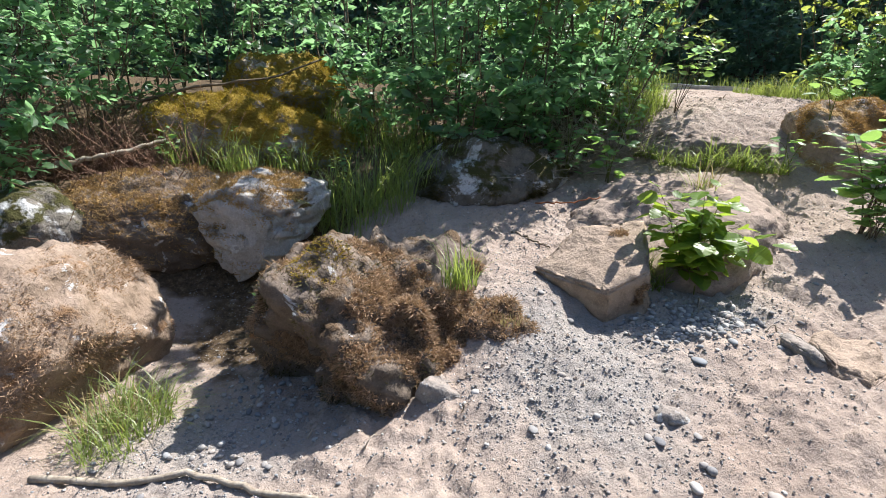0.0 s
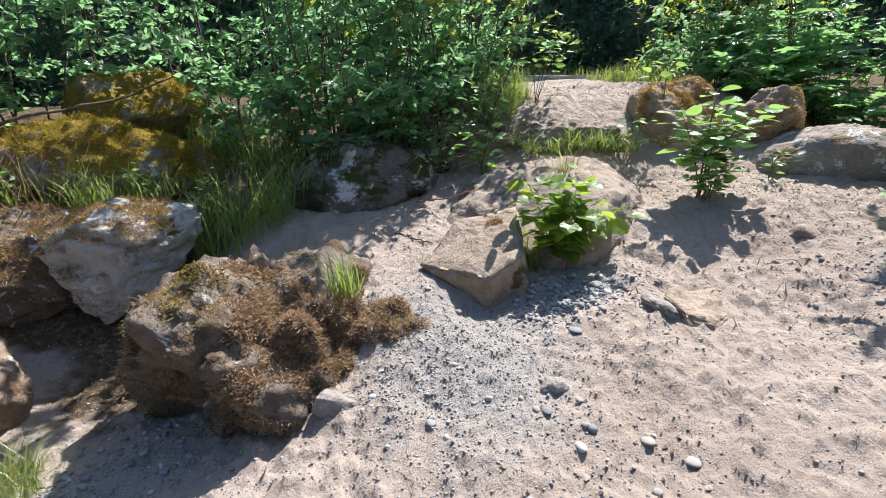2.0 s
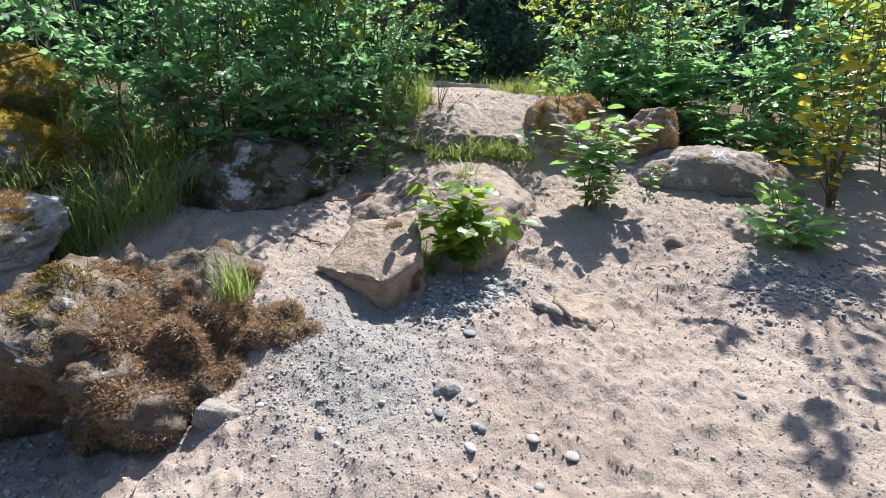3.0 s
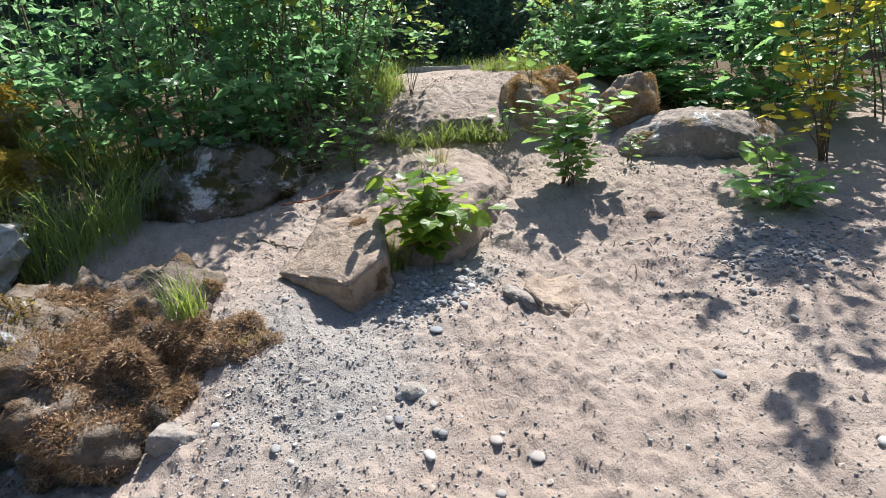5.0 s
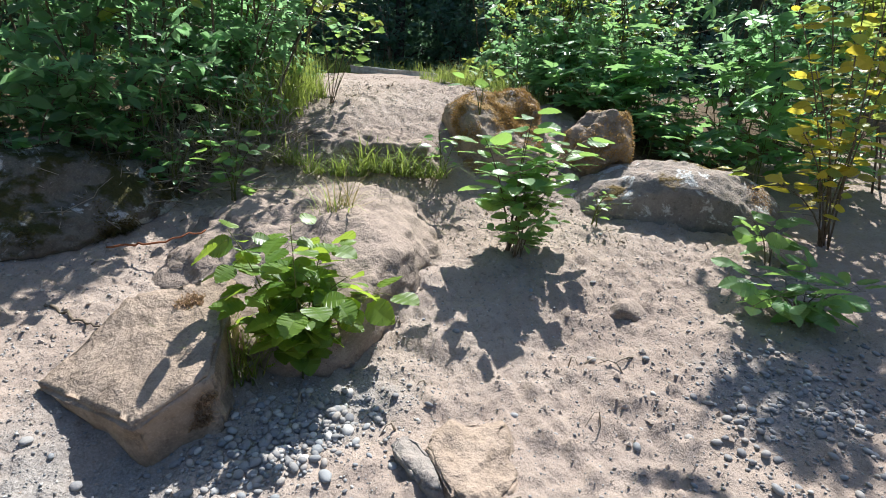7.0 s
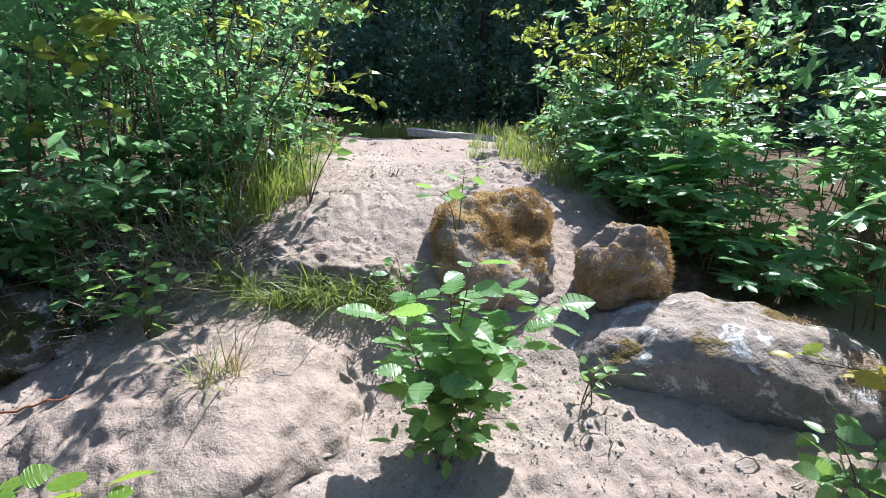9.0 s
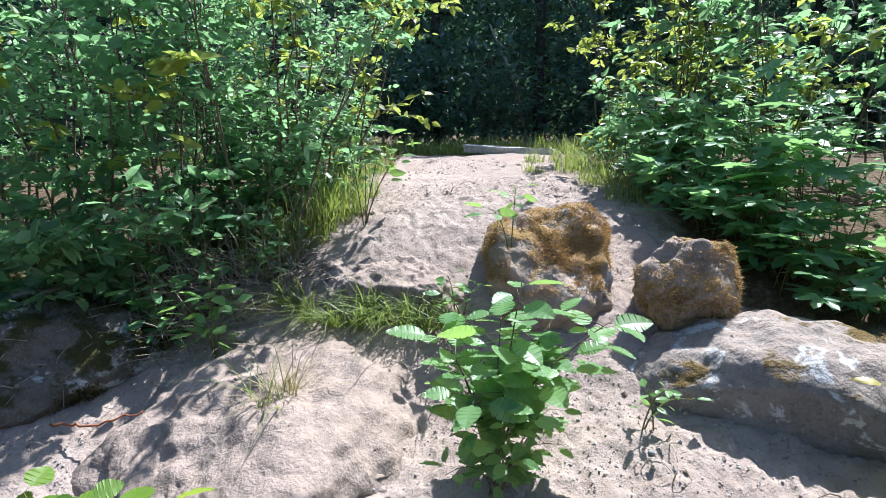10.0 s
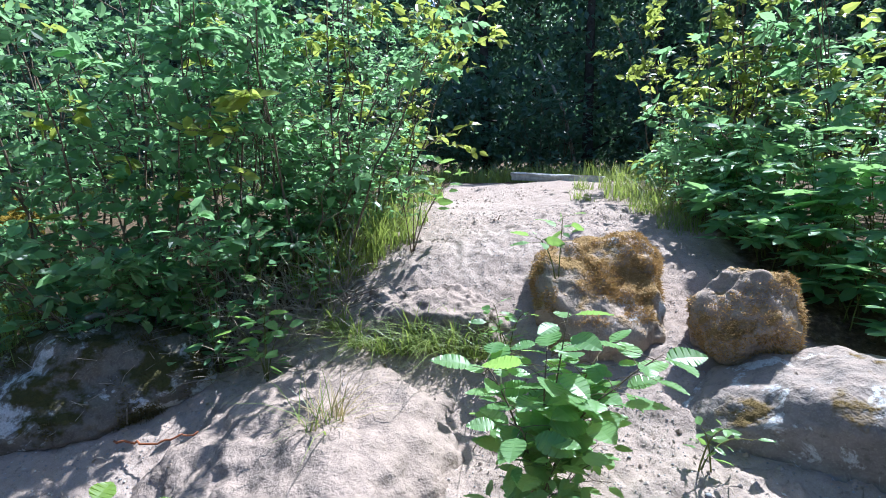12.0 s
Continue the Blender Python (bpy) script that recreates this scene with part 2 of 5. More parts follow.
def thing(name, place, label, category, group="", kind=""):
    ob = new(name)
    ob.location = place
    ob.empty_display_size = 0.1
    return tagged(ob, label, category, group, kind)


class Pile:
    """Collects verts and faces of many small pieces for one mesh."""

    def __init__(self):
        self.v, self.f, self.n = [], [], 0

    def put(self, verts, faces):
        self.v.append(np.asarray(verts, float))
        self.f.extend([tuple(i + self.n for i in f) for f in faces])
        self.n += len(verts)

    def many(self, verts, faces):
        """verts: (N, k, 3); faces: of one piece."""
        verts = np.asarray(verts, float)
        count, k = verts.shape[:2]
        self.v.append(verts.reshape(-1, 3))
        starts = self.n + k * np.arange(count)[:, None]
        for f in faces:
            self.f.extend((starts + np.array(f)).tolist())
        self.n += count * k

    def data(self, name, smooth=True):
        return mesh_data(name, np.concatenate(self.v), self.f, smooth)


def tube(pile, pts, r0, r1, sides=5):
    pts = np.asarray(pts, float)
    d = np.gradient(pts, axis=0)
    d /= np.linalg.norm(d, axis=1)[:, None] + 1e-9
    ref = np.where(np.abs(d[:, 2:3]) > 0.9, [[1.0, 0, 0]], [[0, 0, 1.0]])
    a = np.cross(d, ref)
    a /= np.linalg.norm(a, axis=1)[:, None] + 1e-9
    b = np.cross(d, a)
    n = len(pts)
    r = np.linspace(r0, r1, n)[:, None, None]
    ang = np.arange(sides) * 2 * np.pi / sides
    ring = pts[:, None] + r * (np.cos(ang)[None, :, None] * a[:, None] + np.sin(ang)[None, :, None] * b[:, None])
    faces = [(i * sides + s, i * sides + (s + 1) % sides, (i + 1) * sides + (s + 1) % sides, (i + 1) * sides + s) for i in range(n - 1) for s in range(sides)]
    faces += [tuple(range(sides))[::-1], tuple((n - 1) * sides + s for s in range(sides))]
    pile.put(ring.reshape(-1, 3), faces)


# one folded leaf of length 1 along x
LEAF_V = np.array([(0, 0, 0), (0.30, 0.25, 0.055), (0.30, 0, 0.0), (0.30, -0.25, 0.055), (0.66, 0.21, 0.03), (0.66, 0, -0.015), (0.66, -0.21, 0.03), (1, 0, -0.09)])
LEAF_F = [(0, 2, 1), (0, 3, 2), (1, 2, 5, 4), (2, 3, 6, 5), (4, 5, 7), (5, 6, 7)]


def frames_of(d, up):
    """Rotation frames with x along d and z near up; (N, 3, 3), columns x y z."""
    d = d / (np.linalg.norm(d, axis=1)[:, None] + 1e-9)
    y = np.cross(up, d)
    y /= np.linalg.norm(y, axis=1)[:, None] + 1e-9
    z = np.cross(d, y)
    return np.stack([d, y, z], axis=2)


LOW_V = np.array([(0, 0, 0), (0.45, 0.27, 0.05), (0.45, -0.27, 0.05), (1, 0, -0.05)])
LOW_F = [(0, 3, 1), (0, 2, 3)]


def leaves(pile, places, dirs, sizes, rng, width=1.0, upness=0.7, shape=LEAF_V, faces=LEAF_F):
    up = rng.normal(0, 1, (len(places), 3)) * (1 - upness)
    up[:, 2] += upness
    m = frames_of(np.asarray(dirs, float), up)
    v = shape * [1, width, 1]
    bend = rng.uniform(-0.12, 0.05, (len(places), 1, 1)) * (v[None, :, 0:1] ** 2) * [0, 0, 1]
    local = (v[None] + bend) * np.asarray(sizes)[:, None, None]
    pile.many(np.einsum("nij,nkj->nki", m, local) + np.asarray(places)[:, None], faces)


def blades(pile, bases, heights, lean, rng, width=0.006, sections=3, toward=(0, 0, 0)):
    """Tapered, bent blades of grass."""
    n = len(bases)
    az = rng.uniform(0, 2 * np.pi, n)
    out = np.stack([np.cos(az), np.sin(az), np.zeros(n)], 1)
    side = np.stack([-np.sin(az), np.cos(az), np.zeros(n)], 1)
    heights = np.asarray(heights)
    lean = rng.uniform(0.15, 1.0, n) * lean
    out = out + np.array(toward)
    v = []
    for s in range(sections + 1):
        t = s / sections
        c = bases + out * (lean * heights * t ** 1.8)[:, None]
        c = c + np.stack([np.zeros(n), np.zeros(n), heights * (t - 0.35 * lean * t ** 2.5)], 1)
        w = width * (1 - t ** 1.5) * rng.uniform(0.7, 1.3, n)
        if s < sections:
            v += [c - side * w[:, None], c + side * w[:, None]]
        else:
            v += [c]
    faces = [(2 * s, 2 * s + 1, 2 * s + 3, 2 * s + 2) for s in range(sections - 1)] + [(2 * sections - 2, 2 * sections - 1, 2 * sections)]
    pile.many(np.stack(v, 1), faces)


# ---- ground ----
KNOT_Y = np.array([0, 1.5, 2.2, 2.8, 3.4, 4.0, 4.6, 5.2, 6.5, 9.0])
SECTIONS = {
    -3.0: [-0.34, -0.33, -0.30, -0.20, 0.05, 0.40, 0.62, 0.80, 1.10, 1.35],
    -1.0: [-0.30, -0.30, -0.27, -0.27, -0.22, 0.12, 0.50, 0.75, 1.05, 1.35],
    -0.38: [-0.25, -0.22, -0.20, -0.18, -0.04, 0.40, 0.56, 0.77, 1.08, 1.36],
    0.10: [-0.20, -0.13, -0.06, 0.10, 0.27, 0.45, 0.58, 0.80, 1.10, 1.38],
    0.6: [-0.16, -0.04, 0.06, 0.20, 0.32, 0.44, 0.60, 0.85, 1.15, 1.40],
    1.5: [-0.08, 0.03, 0.17, 0.26, 0.36, 0.47, 0.72, 1.00, 1.25, 1.42],
    2.3: [0.08, 0.15, 0.19, 0.30, 0.49, 0.58, 0.86, 1.14, 1.29, 1.42],
    3.2: [0.20, 0.27, 0.33, 0.41, 0.55, 0.66, 0.92, 1.20, 1.32, 1.42],
    4.2: [0.32, 0.40, 0.44, 0.48, 0.56, 0.72, 0.98, 1.16, 1.30, 1.42],
    6.0: [0.48, 0.52, 0.56, 0.62, 0.72, 0.88, 1.05, 1.15, 1.27, 1.38],
}
KNOT_X = np.array(list(SECTIONS))
TABLE = np.array(list(SECTIONS.values()))


def cubic(t, knots, rows):
    """Smooth monotone-ish blend along the first axis of rows."""
    t = np.clip(t, knots[0], knots[-1])
    i = np.clip(np.searchsorted(knots, t) - 1, 0, len(knots) - 2)
    h = knots[i + 1] - knots[i]
    u = (t - knots[i]) / h
    slope = np.gradient(rows, knots, axis=0)
    pick = (lambda a, k: a[k, np.arange(len(t))]) if rows.ndim == 2 else (lambda a, k: a[k])
    a, b, m, n = pick(rows, i), pick(rows, i + 1), pick(slope, i) * h, pick(slope, i + 1) * h
    return a * (2 * u ** 3 - 3 * u ** 2 + 1) + m * (u ** 3 - 2 * u ** 2 + u) + b * (3 * u ** 2 - 2 * u ** 3) + n * (u ** 3 - u ** 2)


def ground_z(x, y, fine=True):
    x, y = np.atleast_1d(np.asarray(x, float)), np.atleast_1d(np.asarray(y, float))
    rows = np.stack([cubic(y, KNOT_Y, TABLE[k]) for k in range(len(KNOT_X))])
    z = cubic(x, KNOT_X, rows)
    z = z - 0.30 * np.clip((y - 9.6) / 4, 0, 1)
    p = np.stack([x, y, np.zeros_like(x)], 1)
    z = z - 0.09 * np.exp(-(((x - 0.90) / 0.20) ** 2 + ((y - 2.80) / 0.20) ** 2)) - 0.05 * np.exp(-(((x - 1.35) / 0.25) ** 2 + ((y - 2.80) / 0.15) ** 2))
    z = z + 0.03 * fbm(p * 1.7, 3) * np.clip((y - 0.5), 0.3, 1)
    z = z - 0.045 * np.exp(-(((x - 1.98) / 0.14) ** 2 + ((y - 2.62) / 0.05) ** 2)) - 0.05 * np.exp(-(((x - 2.42 - 0.15 * (y - 3.6)) / 0.16) ** 2 + ((y - 3.6) / 0.7) ** 2))
    if fine:
        near = np.clip(7.2 - y, 0, 1) * np.clip((y - 0.6) * 3, 0, 1) * np.clip((x + 2.0) * 2, 0, 1) * np.clip((4.8 - x) * 2, 0, 1)
        clod = np.clip(fbm(p * 14 + 9, 3, 0.6) - 0.1, 0, 1) * np.clip(0.35 + fbm(p * 1.3 + 40, 2), 0, 1)
        z = z + 0.012 * fbm(p * 7 + 5, 2, 0.6) * np.clip(1.3 - np.abs(y - 4) / 8, 0, 1) * np.clip(1.4 - np.abs(x - 1.5) / 6, 0, 1) + 0.034 * clod * np.clip((9 - y) / 2, 0, 1) * np.clip(near + np.clip((y - 5) / 2, 0, 1) * np.clip((5 - x) * 2, 0, 1), 0, 1) + near * (0.010 * value_noise(p * 26) + 0.008 * value_noise(p * 42) - 0.008 * np.clip(0.22 - np.abs(fbm(p * 5.5 + 71, 2)), 0, 1) / 0.22 * np.clip(0.5 + fbm(p * 0.9 + 3, 2), 0, 1))
    return z


def gz(x, y):
    return float(ground_z(x, y)[0])


def litter_shade_mask(x, y):
    """1 under the bushes, 0 on the trodden ground; plus shade painted between the left boulders."""
    left = np.clip((y - (4.55 - 0.25 * (x < 0.2) - 0.7 * np.clip(-0.3 - x, 0, 1) + 1.15 * np.clip(x - 1.0, 0, 0.9) + 6 * np.clip(x - 1.9, 0, 3))) / 0.25 + 0.5, 0, 1)
    right = np.clip((x - (4.15 + 0.10 * (y - 5))) / 0.3, 0, 1) * np.clip((y - 3.9) / 0.4, 0, 1)
    far = np.clip((y - 9.3) / 0.5, 0, 1)
    wild = np.clip((np.hypot((x - 1.5) * 0.8, y - 2.5) - 5.5) / 1.5, 0, 1)
    # dark soil colour in the pit, mostly standing in for the boulders' shade
    pit_shade = 0.9 * np.exp(-(((x + 1.0) / 0.7) ** 2 + ((y - 3.35) / 0.65) ** 2))
    return np.maximum(np.maximum(np.maximum(np.maximum(left, right), far), wild * (y < 8)), pit_shade)


def gravel_mask(x, y):
    g = np.exp(-(((x - 0.75) / 0.55) ** 2 + ((y - 2.45) / 0.75) ** 2)) + 0.9 * np.exp(-(((x - 1.6) / 0.35) ** 2 + ((y - 2.85) / 0.22) ** 2))
    g = g + 0.8 * np.exp(-(((x + 0.9) / 0.6) ** 2 + ((y - 2.2) / 0.5) ** 2)) + 0.7 * np.exp(-(((x - 3.1) / 0.4) ** 2 + ((y - 2.2) / 0.35) ** 2))
    return np.clip(g, 0, 1)


def spacing(lo, hi, step, reach, growth=1.16):
    core = list(np.arange(lo, hi, step))
    for sign, start in ((-1, core[0]), (1, core[-1])):
        s, at, out = step, start, []
        while abs(at) < reach:
            s *= growth
            at += sign * s
            out.append(at)
        core = out[::-1] + core if sign < 0 else core + out
    return np.array(core)


def build_ground():
    xs, ys = spacing(-1.6, 4.3, 0.016, 900), spacing(0.9, 6.6, 0.018, 900, 1.08)
    gx, gy = np.meshgrid(xs, ys)
    x, y = gx.ravel(), gy.ravel()
    v = np.stack([x, y, ground_z(x, y)], 1)
    w, h = len(xs), len(ys)
    a = (np.arange(h - 1)[:, None] * w + np.arange(w - 1)[None]).ravel()
    ob = part("ground", mesh_data("ground", v, np.stack([a, a + 1, a + w + 1, a + w], 1)), DIRT)
    for key, values in (("litter", litter_shade_mask(x, y)), ("gravel", gravel_mask(x, y))):
        ob.data.attributes.new(key, "FLOAT", "POINT").data.foreach_set("value", values.astype(np.float32))
    return tagged(ob, "dry trodden tan dirt slope with gravel and leaf litter", "ground", kind="structure")


build_ground()


# ---- rocks ----
def rock(name, centre, size, material, label, seed, turn=(0, 0, 0), cuts=6, rough=0.10, level=6, planes=(), bulge=0.0, fine=0.015, category="boulder", group=""):
    """A boulder: a ball cut by planes into a blunt block, then worn and roughened. Size: half lengths."""
    rng = np.random.default_rng(seed)
    bm = bmesh.new()
    bmesh.ops.create_icosphere(bm, subdivisions=level, radius=1)
    bm.verts.ensure_lookup_table()
    d = np.array([v.co for v in bm.verts])
    r = np.ones(len(d))
    normals = [np.array(rng.normal(0, 1, 3)) for _ in range(cuts)]
    cut = [(n / np.linalg.norm(n), rng.uniform(0.62, 0.88)) for n in normals]
    cut += [(np.array(n, float) / np.linalg.norm(n), k) for n, k in planes]
    for n, k in cut:
        c = d @ n
        lim = np.where(c > 0.05, k / np.maximum(c, 0.05), 9.0)
        s = 0.05
        hh = np.clip(0.5 + 0.5 * (lim - r) / s, 0, 1)
        r = lim * (1 - hh) + r * hh - s * hh * (1 - hh)
    size = np.array(size, float)
    p = d * r[:, None]
    q = p * size
    off = seed * 7.7
    n1 = fbm(q * (1.6 / max(size)) + off, 3)
    n2 = fbm(q * 7 + off, 4, 0.55)
    n3 = fbm(q * 30 + off, 3, 0.6)
    q = q + d * (rough * min(size) * n1 + fine * 1.4 * n2 + fine * 0.35 * n3)[:, None]
    for v, c in zip(bm.verts, q):
        v.co = c
    for f in bm.faces:
        f.smooth = True
    return tagged(part(name, bm, material, at=pose(*centre, *turn)), label, category, group)


def moss_on(parent, name, material, count, seed, height, window, label, width=0.0022):
    """Short upright fronds on the faces of a boulder that window(x, y, z, up) lets through, in the boulder's own space."""
    rng = np.random.default_rng(seed)
    me, m = parent.data, parent.matrix_basis.to_3x3()
    c = np.array([p.center for p in me.polygons])
    nrm = np.array([m @ p.normal for p in me.polygons])
    rot = np.array(m)
    world = c @ rot.T + np.array(parent.matrix_basis.translation)
    area = np.array([p.area for p in me.polygons])
    w = area * np.clip(window(world[:, 0], world[:, 1], world[:, 2], nrm[:, 2], fbm(world * 4 + seed, 3)), 0, 1)
    pick = rng.choice(len(c), count, p=w / w.sum())
    base = world[pick] + rng.normal(0, 0.006, (count, 3))
    pile = Pile()
    n = nrm[pick]
    h = height * rng.uniform(0.5, 1.4, count) * (1 + 0.6 * fbm(base * 9, 2))
    side = rng.normal(0, 1, (count, 3))
    side /= np.linalg.norm(side, axis=1)[:, None]
    tip = base + (n + 0.7 * rng.normal(0, 1, (count, 3)) * [1, 1, 0.5]) * h[:, None]
    wd = (width * rng.uniform(0.6, 1.5, count))[:, None]
    mid = base * 0.45 + tip * 0.55 + 0.25 * h[:, None] * rng.normal(0, 1, (count, 3))
    pile.many(np.stack([base - side * wd, base + side * wd, mid + side * wd * 0.8, tip, mid - side * wd * 0.8], 1), [(0, 1, 2, 4), (4, 2, 3)])
    inv = np.array(parent.matrix_basis.inverted())
    v = np.concatenate(pile.v) @ inv[:3, :3].T + inv[:3, 3]
    return part(name, mesh_data(name, v, pile.f), material, parent, label, "stuff")


def hull_rock(name, corners, material, label, seed, fine=0.006, cuts=4, category="rock", blunt=0.012):
    """An angular broken stone: the hull of a few corners, its faces cut fine, edges blunted and roughened."""
    bm = bmesh.new()
    for c in corners:
        bm.verts.new(c)
    bmesh.ops.convex_hull(bm, input=bm.verts)
    bmesh.ops.bevel(bm, geom=bm.edges[:], offset=blunt, segments=2, affect="EDGES")
    bmesh.ops.triangulate(bm, faces=bm.faces)
    for _ in range(cuts):
        long = [e for e in bm.edges if e.calc_length() > 0.025]
        bmesh.ops.subdivide_edges(bm, edges=long, cuts=1, use_grid_fill=True)
    bmesh.ops.triangulate(bm, faces=bm.faces)
    bm.normal_update()
    p = np.array([v.co for v in bm.verts])
    n = np.array([v.normal for v in bm.verts])
    ridge = fbm(p * [4, 4, 16] + seed, 3, 0.6)
    q = p + n * (fine * 1.5 * ridge + fine * fbm(p * 22 + seed, 3, 0.6))[:, None]
    for v, c in zip(bm.verts, q):
        v.co = c
    for f in bm.faces:
        f.smooth = True
    return tagged(part(name, bm, material), label, category)


big = rock("mossy_boulder", (-0.16, 2.95, -0.10), (0.80, 0.64, 0.66), EARTHMOSS, "large brown boulder shaggy with dry moss, half buried in dirt", 3, (0, 0, 20), 2, 0.20,
           planes=(((0.1, -0.1, 1), 0.78), ((-0.3, -1, 0.25), 0.9), ((1, -0.5, 0.7), 0.84)), fine=0.055)
moss_on(big, "moss", DRY_MOSS, 80000, 3, 0.014, lambda x, y, z, up, n: (0.35 + n * 2.2) * (z > -0.2) * (y < 3.2) * np.clip((z + 0.25) * 3, 0.1, 1), "brown dried moss", 0.0025)
# blackish fronds: dark moss, and shade under the clumps put into colour
moss_on(big, "dark_moss", DARK_MOSS, 6000, 103, 0.013, lambda x, y, z, up, n: (0.1 - n * 2.0) * (z > -0.3) * (y < 3.1), "blackish moss, partly painted shade between the moss clumps", 0.0024)
moss_on(big, "gold_moss", GOLD_MOSS, 1800, 104, 0.012, lambda x, y, z, up, n: (0.5 + n) * (np.hypot(x + 0.50, y - 2.75) < 0.17) * (up > 0.2), "patch of ochre moss", 0.0022)
hump = rock("mossy_hump", (0.36, 2.76, 0.06), (0.30, 0.22, 0.19), EARTHMOSS, "low hump of dry brown moss beside the boulder", 5, (0, 0, -15), 2, 0.14, level=5, fine=0.03)
moss_on(hump, "moss", DRY_MOSS, 9000, 14, 0.014, lambda x, y, z, up, n: (0.6 + n * 1.5) * (z > 0.02), "brown dried moss")
pale = hull_rock("pale_boulder", ((-1.64, 3.66, 0.48), (-1.42, 3.60, 0.62), (-1.02, 3.62, 0.42), (-1.14, 3.66, 0.02), (-1.38, 3.62, -0.08), (-0.74, 3.95, 0.60), (-0.80, 4.25, 0.58), (-1.35, 4.15, 0.72), (-1.78, 4.0, 0.45), (-1.6, 4.1, 0.05), (-0.8, 4.0, 0.3)),
                 PALE, "pale grey boulder with white lichen and dark moss cap", 11, 0.012, category="boulder", blunt=0.05)
moss_on(pale, "moss", ORANGE_MOSS, 16000, 4, 0.013, lambda x, y, z, up, n: (n + 0.5) * 3 * (up > 0.3) * (x < -0.95), "brown moss cap")
brown = rock("brown_boulder", (-1.98, 2.72, -0.12), (0.52, 0.66, 0.60), TANMOSS, "rounded brown boulder with dry moss beside grass", 21, (0, 0, -15), 4, 0.08, fine=0.02)
moss_on(brown, "moss", DRY_MOSS, 11000, 5, 0.013, lambda x, y, z, up, n: (0.3 + n * 2) * (z > -0.15), "brown dried moss")
rock("grey_boulder", (-2.75, 3.75, 0.28), (0.42, 0.4, 0.30), DARK, "grey weathered boulder on orange mossy bank", 23, (0, 0, 10), 4, 0.08)
bank = rock("mossy_bank", (-2.1, 4.25, 0.25), (1.0, 0.65, 0.38), EARTHMOSS, "low bank of dry orange moss and needles", 29, (6, 0, 12), 2, 0.1, fine=0.03, category="bank")
moss_on(bank, "moss", ORANGE_MOSS, 24000, 6, 0.016, lambda x, y, z, up, n: (0.4 + n) * (up > 0.2), "dry orange moss")
gold = rock("gold_moss_boulder", (-1.75, 5.15, 0.85), (0.95, 0.6, 0.36), GOLDMOSS, "long low boulder covered in golden moss", 31, (0, 6, 8), 4, 0.10, fine=0.03)
moss_on(gold, "moss", GOLD_MOSS, 36000, 7, 0.018, lambda x, y, z, up, n: (0.5 + n * 1.7) * (z > 0.55), "golden moss")
knoll = rock("moss_knoll_boulder", (-1.75, 6.1, 1.30), (0.62, 0.55, 0.42), GOLDMOSS, "rounded boulder with thick golden moss under shrubs", 33, (0, 0, 30), 3, 0.08, fine=0.03)
moss_on(knoll, "moss", GOLD_MOSS, 22000, 8, 0.018, lambda x, y, z, up, n: (0.6 + n * 1.5) * (z > 1.0), "golden moss")
dark = rock("dark_boulder", (0.38, 4.55, 0.50), (0.70, 0.46, 0.46), DARK, "dark boulder with white lichen and green moss in shade", 41, (0, 0, 5), 5, 0.10, fine=0.02)
moss_on(dark, "moss", DARK_MOSS, 16000, 9, 0.014, lambda x, y, z, up, n: (n * 2 + 0.1) * (z > 0.45), "dark olive moss")
slab = hull_rock("stone_slab", ((0.62, 3.175, 0.325), (0.955, 2.79, 0.33), (1.19, 2.86, 0.44), (1.30, 3.34, 0.60), (0.92, 3.42, 0.53), (0.98, 2.83, 0.12), (1.22, 2.90, 0.12), (1.32, 3.36, 0.2), (0.84, 3.34, 0.15), (0.72, 3.2, 0.24)),
          SLAB, "angular brown stone slab with a broken front edge", 51)
moss_on(slab, "moss", DRY_MOSS, 1200, 13, 0.012, lambda x, y, z, up, n: (n + 0.1) * 3 * (np.hypot(x - 1.14, y - 2.84) < 0.10 + 0.06 * n) * (z > 0.25), "dry brown moss")
moss_on(slab, "litter", DRY_MOSS, 1100, 113, 0.005, lambda x, y, z, up, n: (n + 0.35) * 3 * (np.hypot((x - 1.03) / 1.5, y - 3.25) < 0.09 + 0.07 * n) * (up > 0.5), "reddish brown moss crumbs", 0.003)
hump_rock = rock("sandstone_boulder", (1.76, 4.02, 0.34), (0.76, 1.02, 0.44), SANDSTONE, "broad dusty tan boulder worn smooth by feet", 61, (0, 0, -20), 2, 0.08, planes=(((0, -0.14, 1), 0.86), ((0.9, -0.7, 0.1), 0.86)), fine=0.026)
ledge = rock("ledge_rock", (2.38, 4.90, 0.78), (0.56, 0.46, 0.34), SANDSTONE, "dusty tan ledge of rock fringed with grass", 63, (0, 0, -15), 3, 0.06, planes=(((0, -0.25, 1), 0.68), ((0, -1, 0.1), 0.8)), fine=0.035)
moss_rock = rock("orange_moss_boulder", (3.24, 4.76, 0.90), (0.45, 0.50, 0.50), ORANGEMOSS, "rounded tan boulder with an orange moss face", 67, (0, 0, -10), 2, 0.07, planes=(((0, 0.1, 1), 0.86), ((0.15, -0.75, 0.8), 0.74), ((1, -0.3, 0.2), 0.82)), fine=0.022)
moss_on(moss_rock, "moss", ORANGE_MOSS, 22000, 10, 0.010, lambda x, y, z, up, n: (0.4 + n * 1.5) * (up < 0.9) * (y < 4.85) * (z > 0.96) * (x > 2.82), "orange moss")
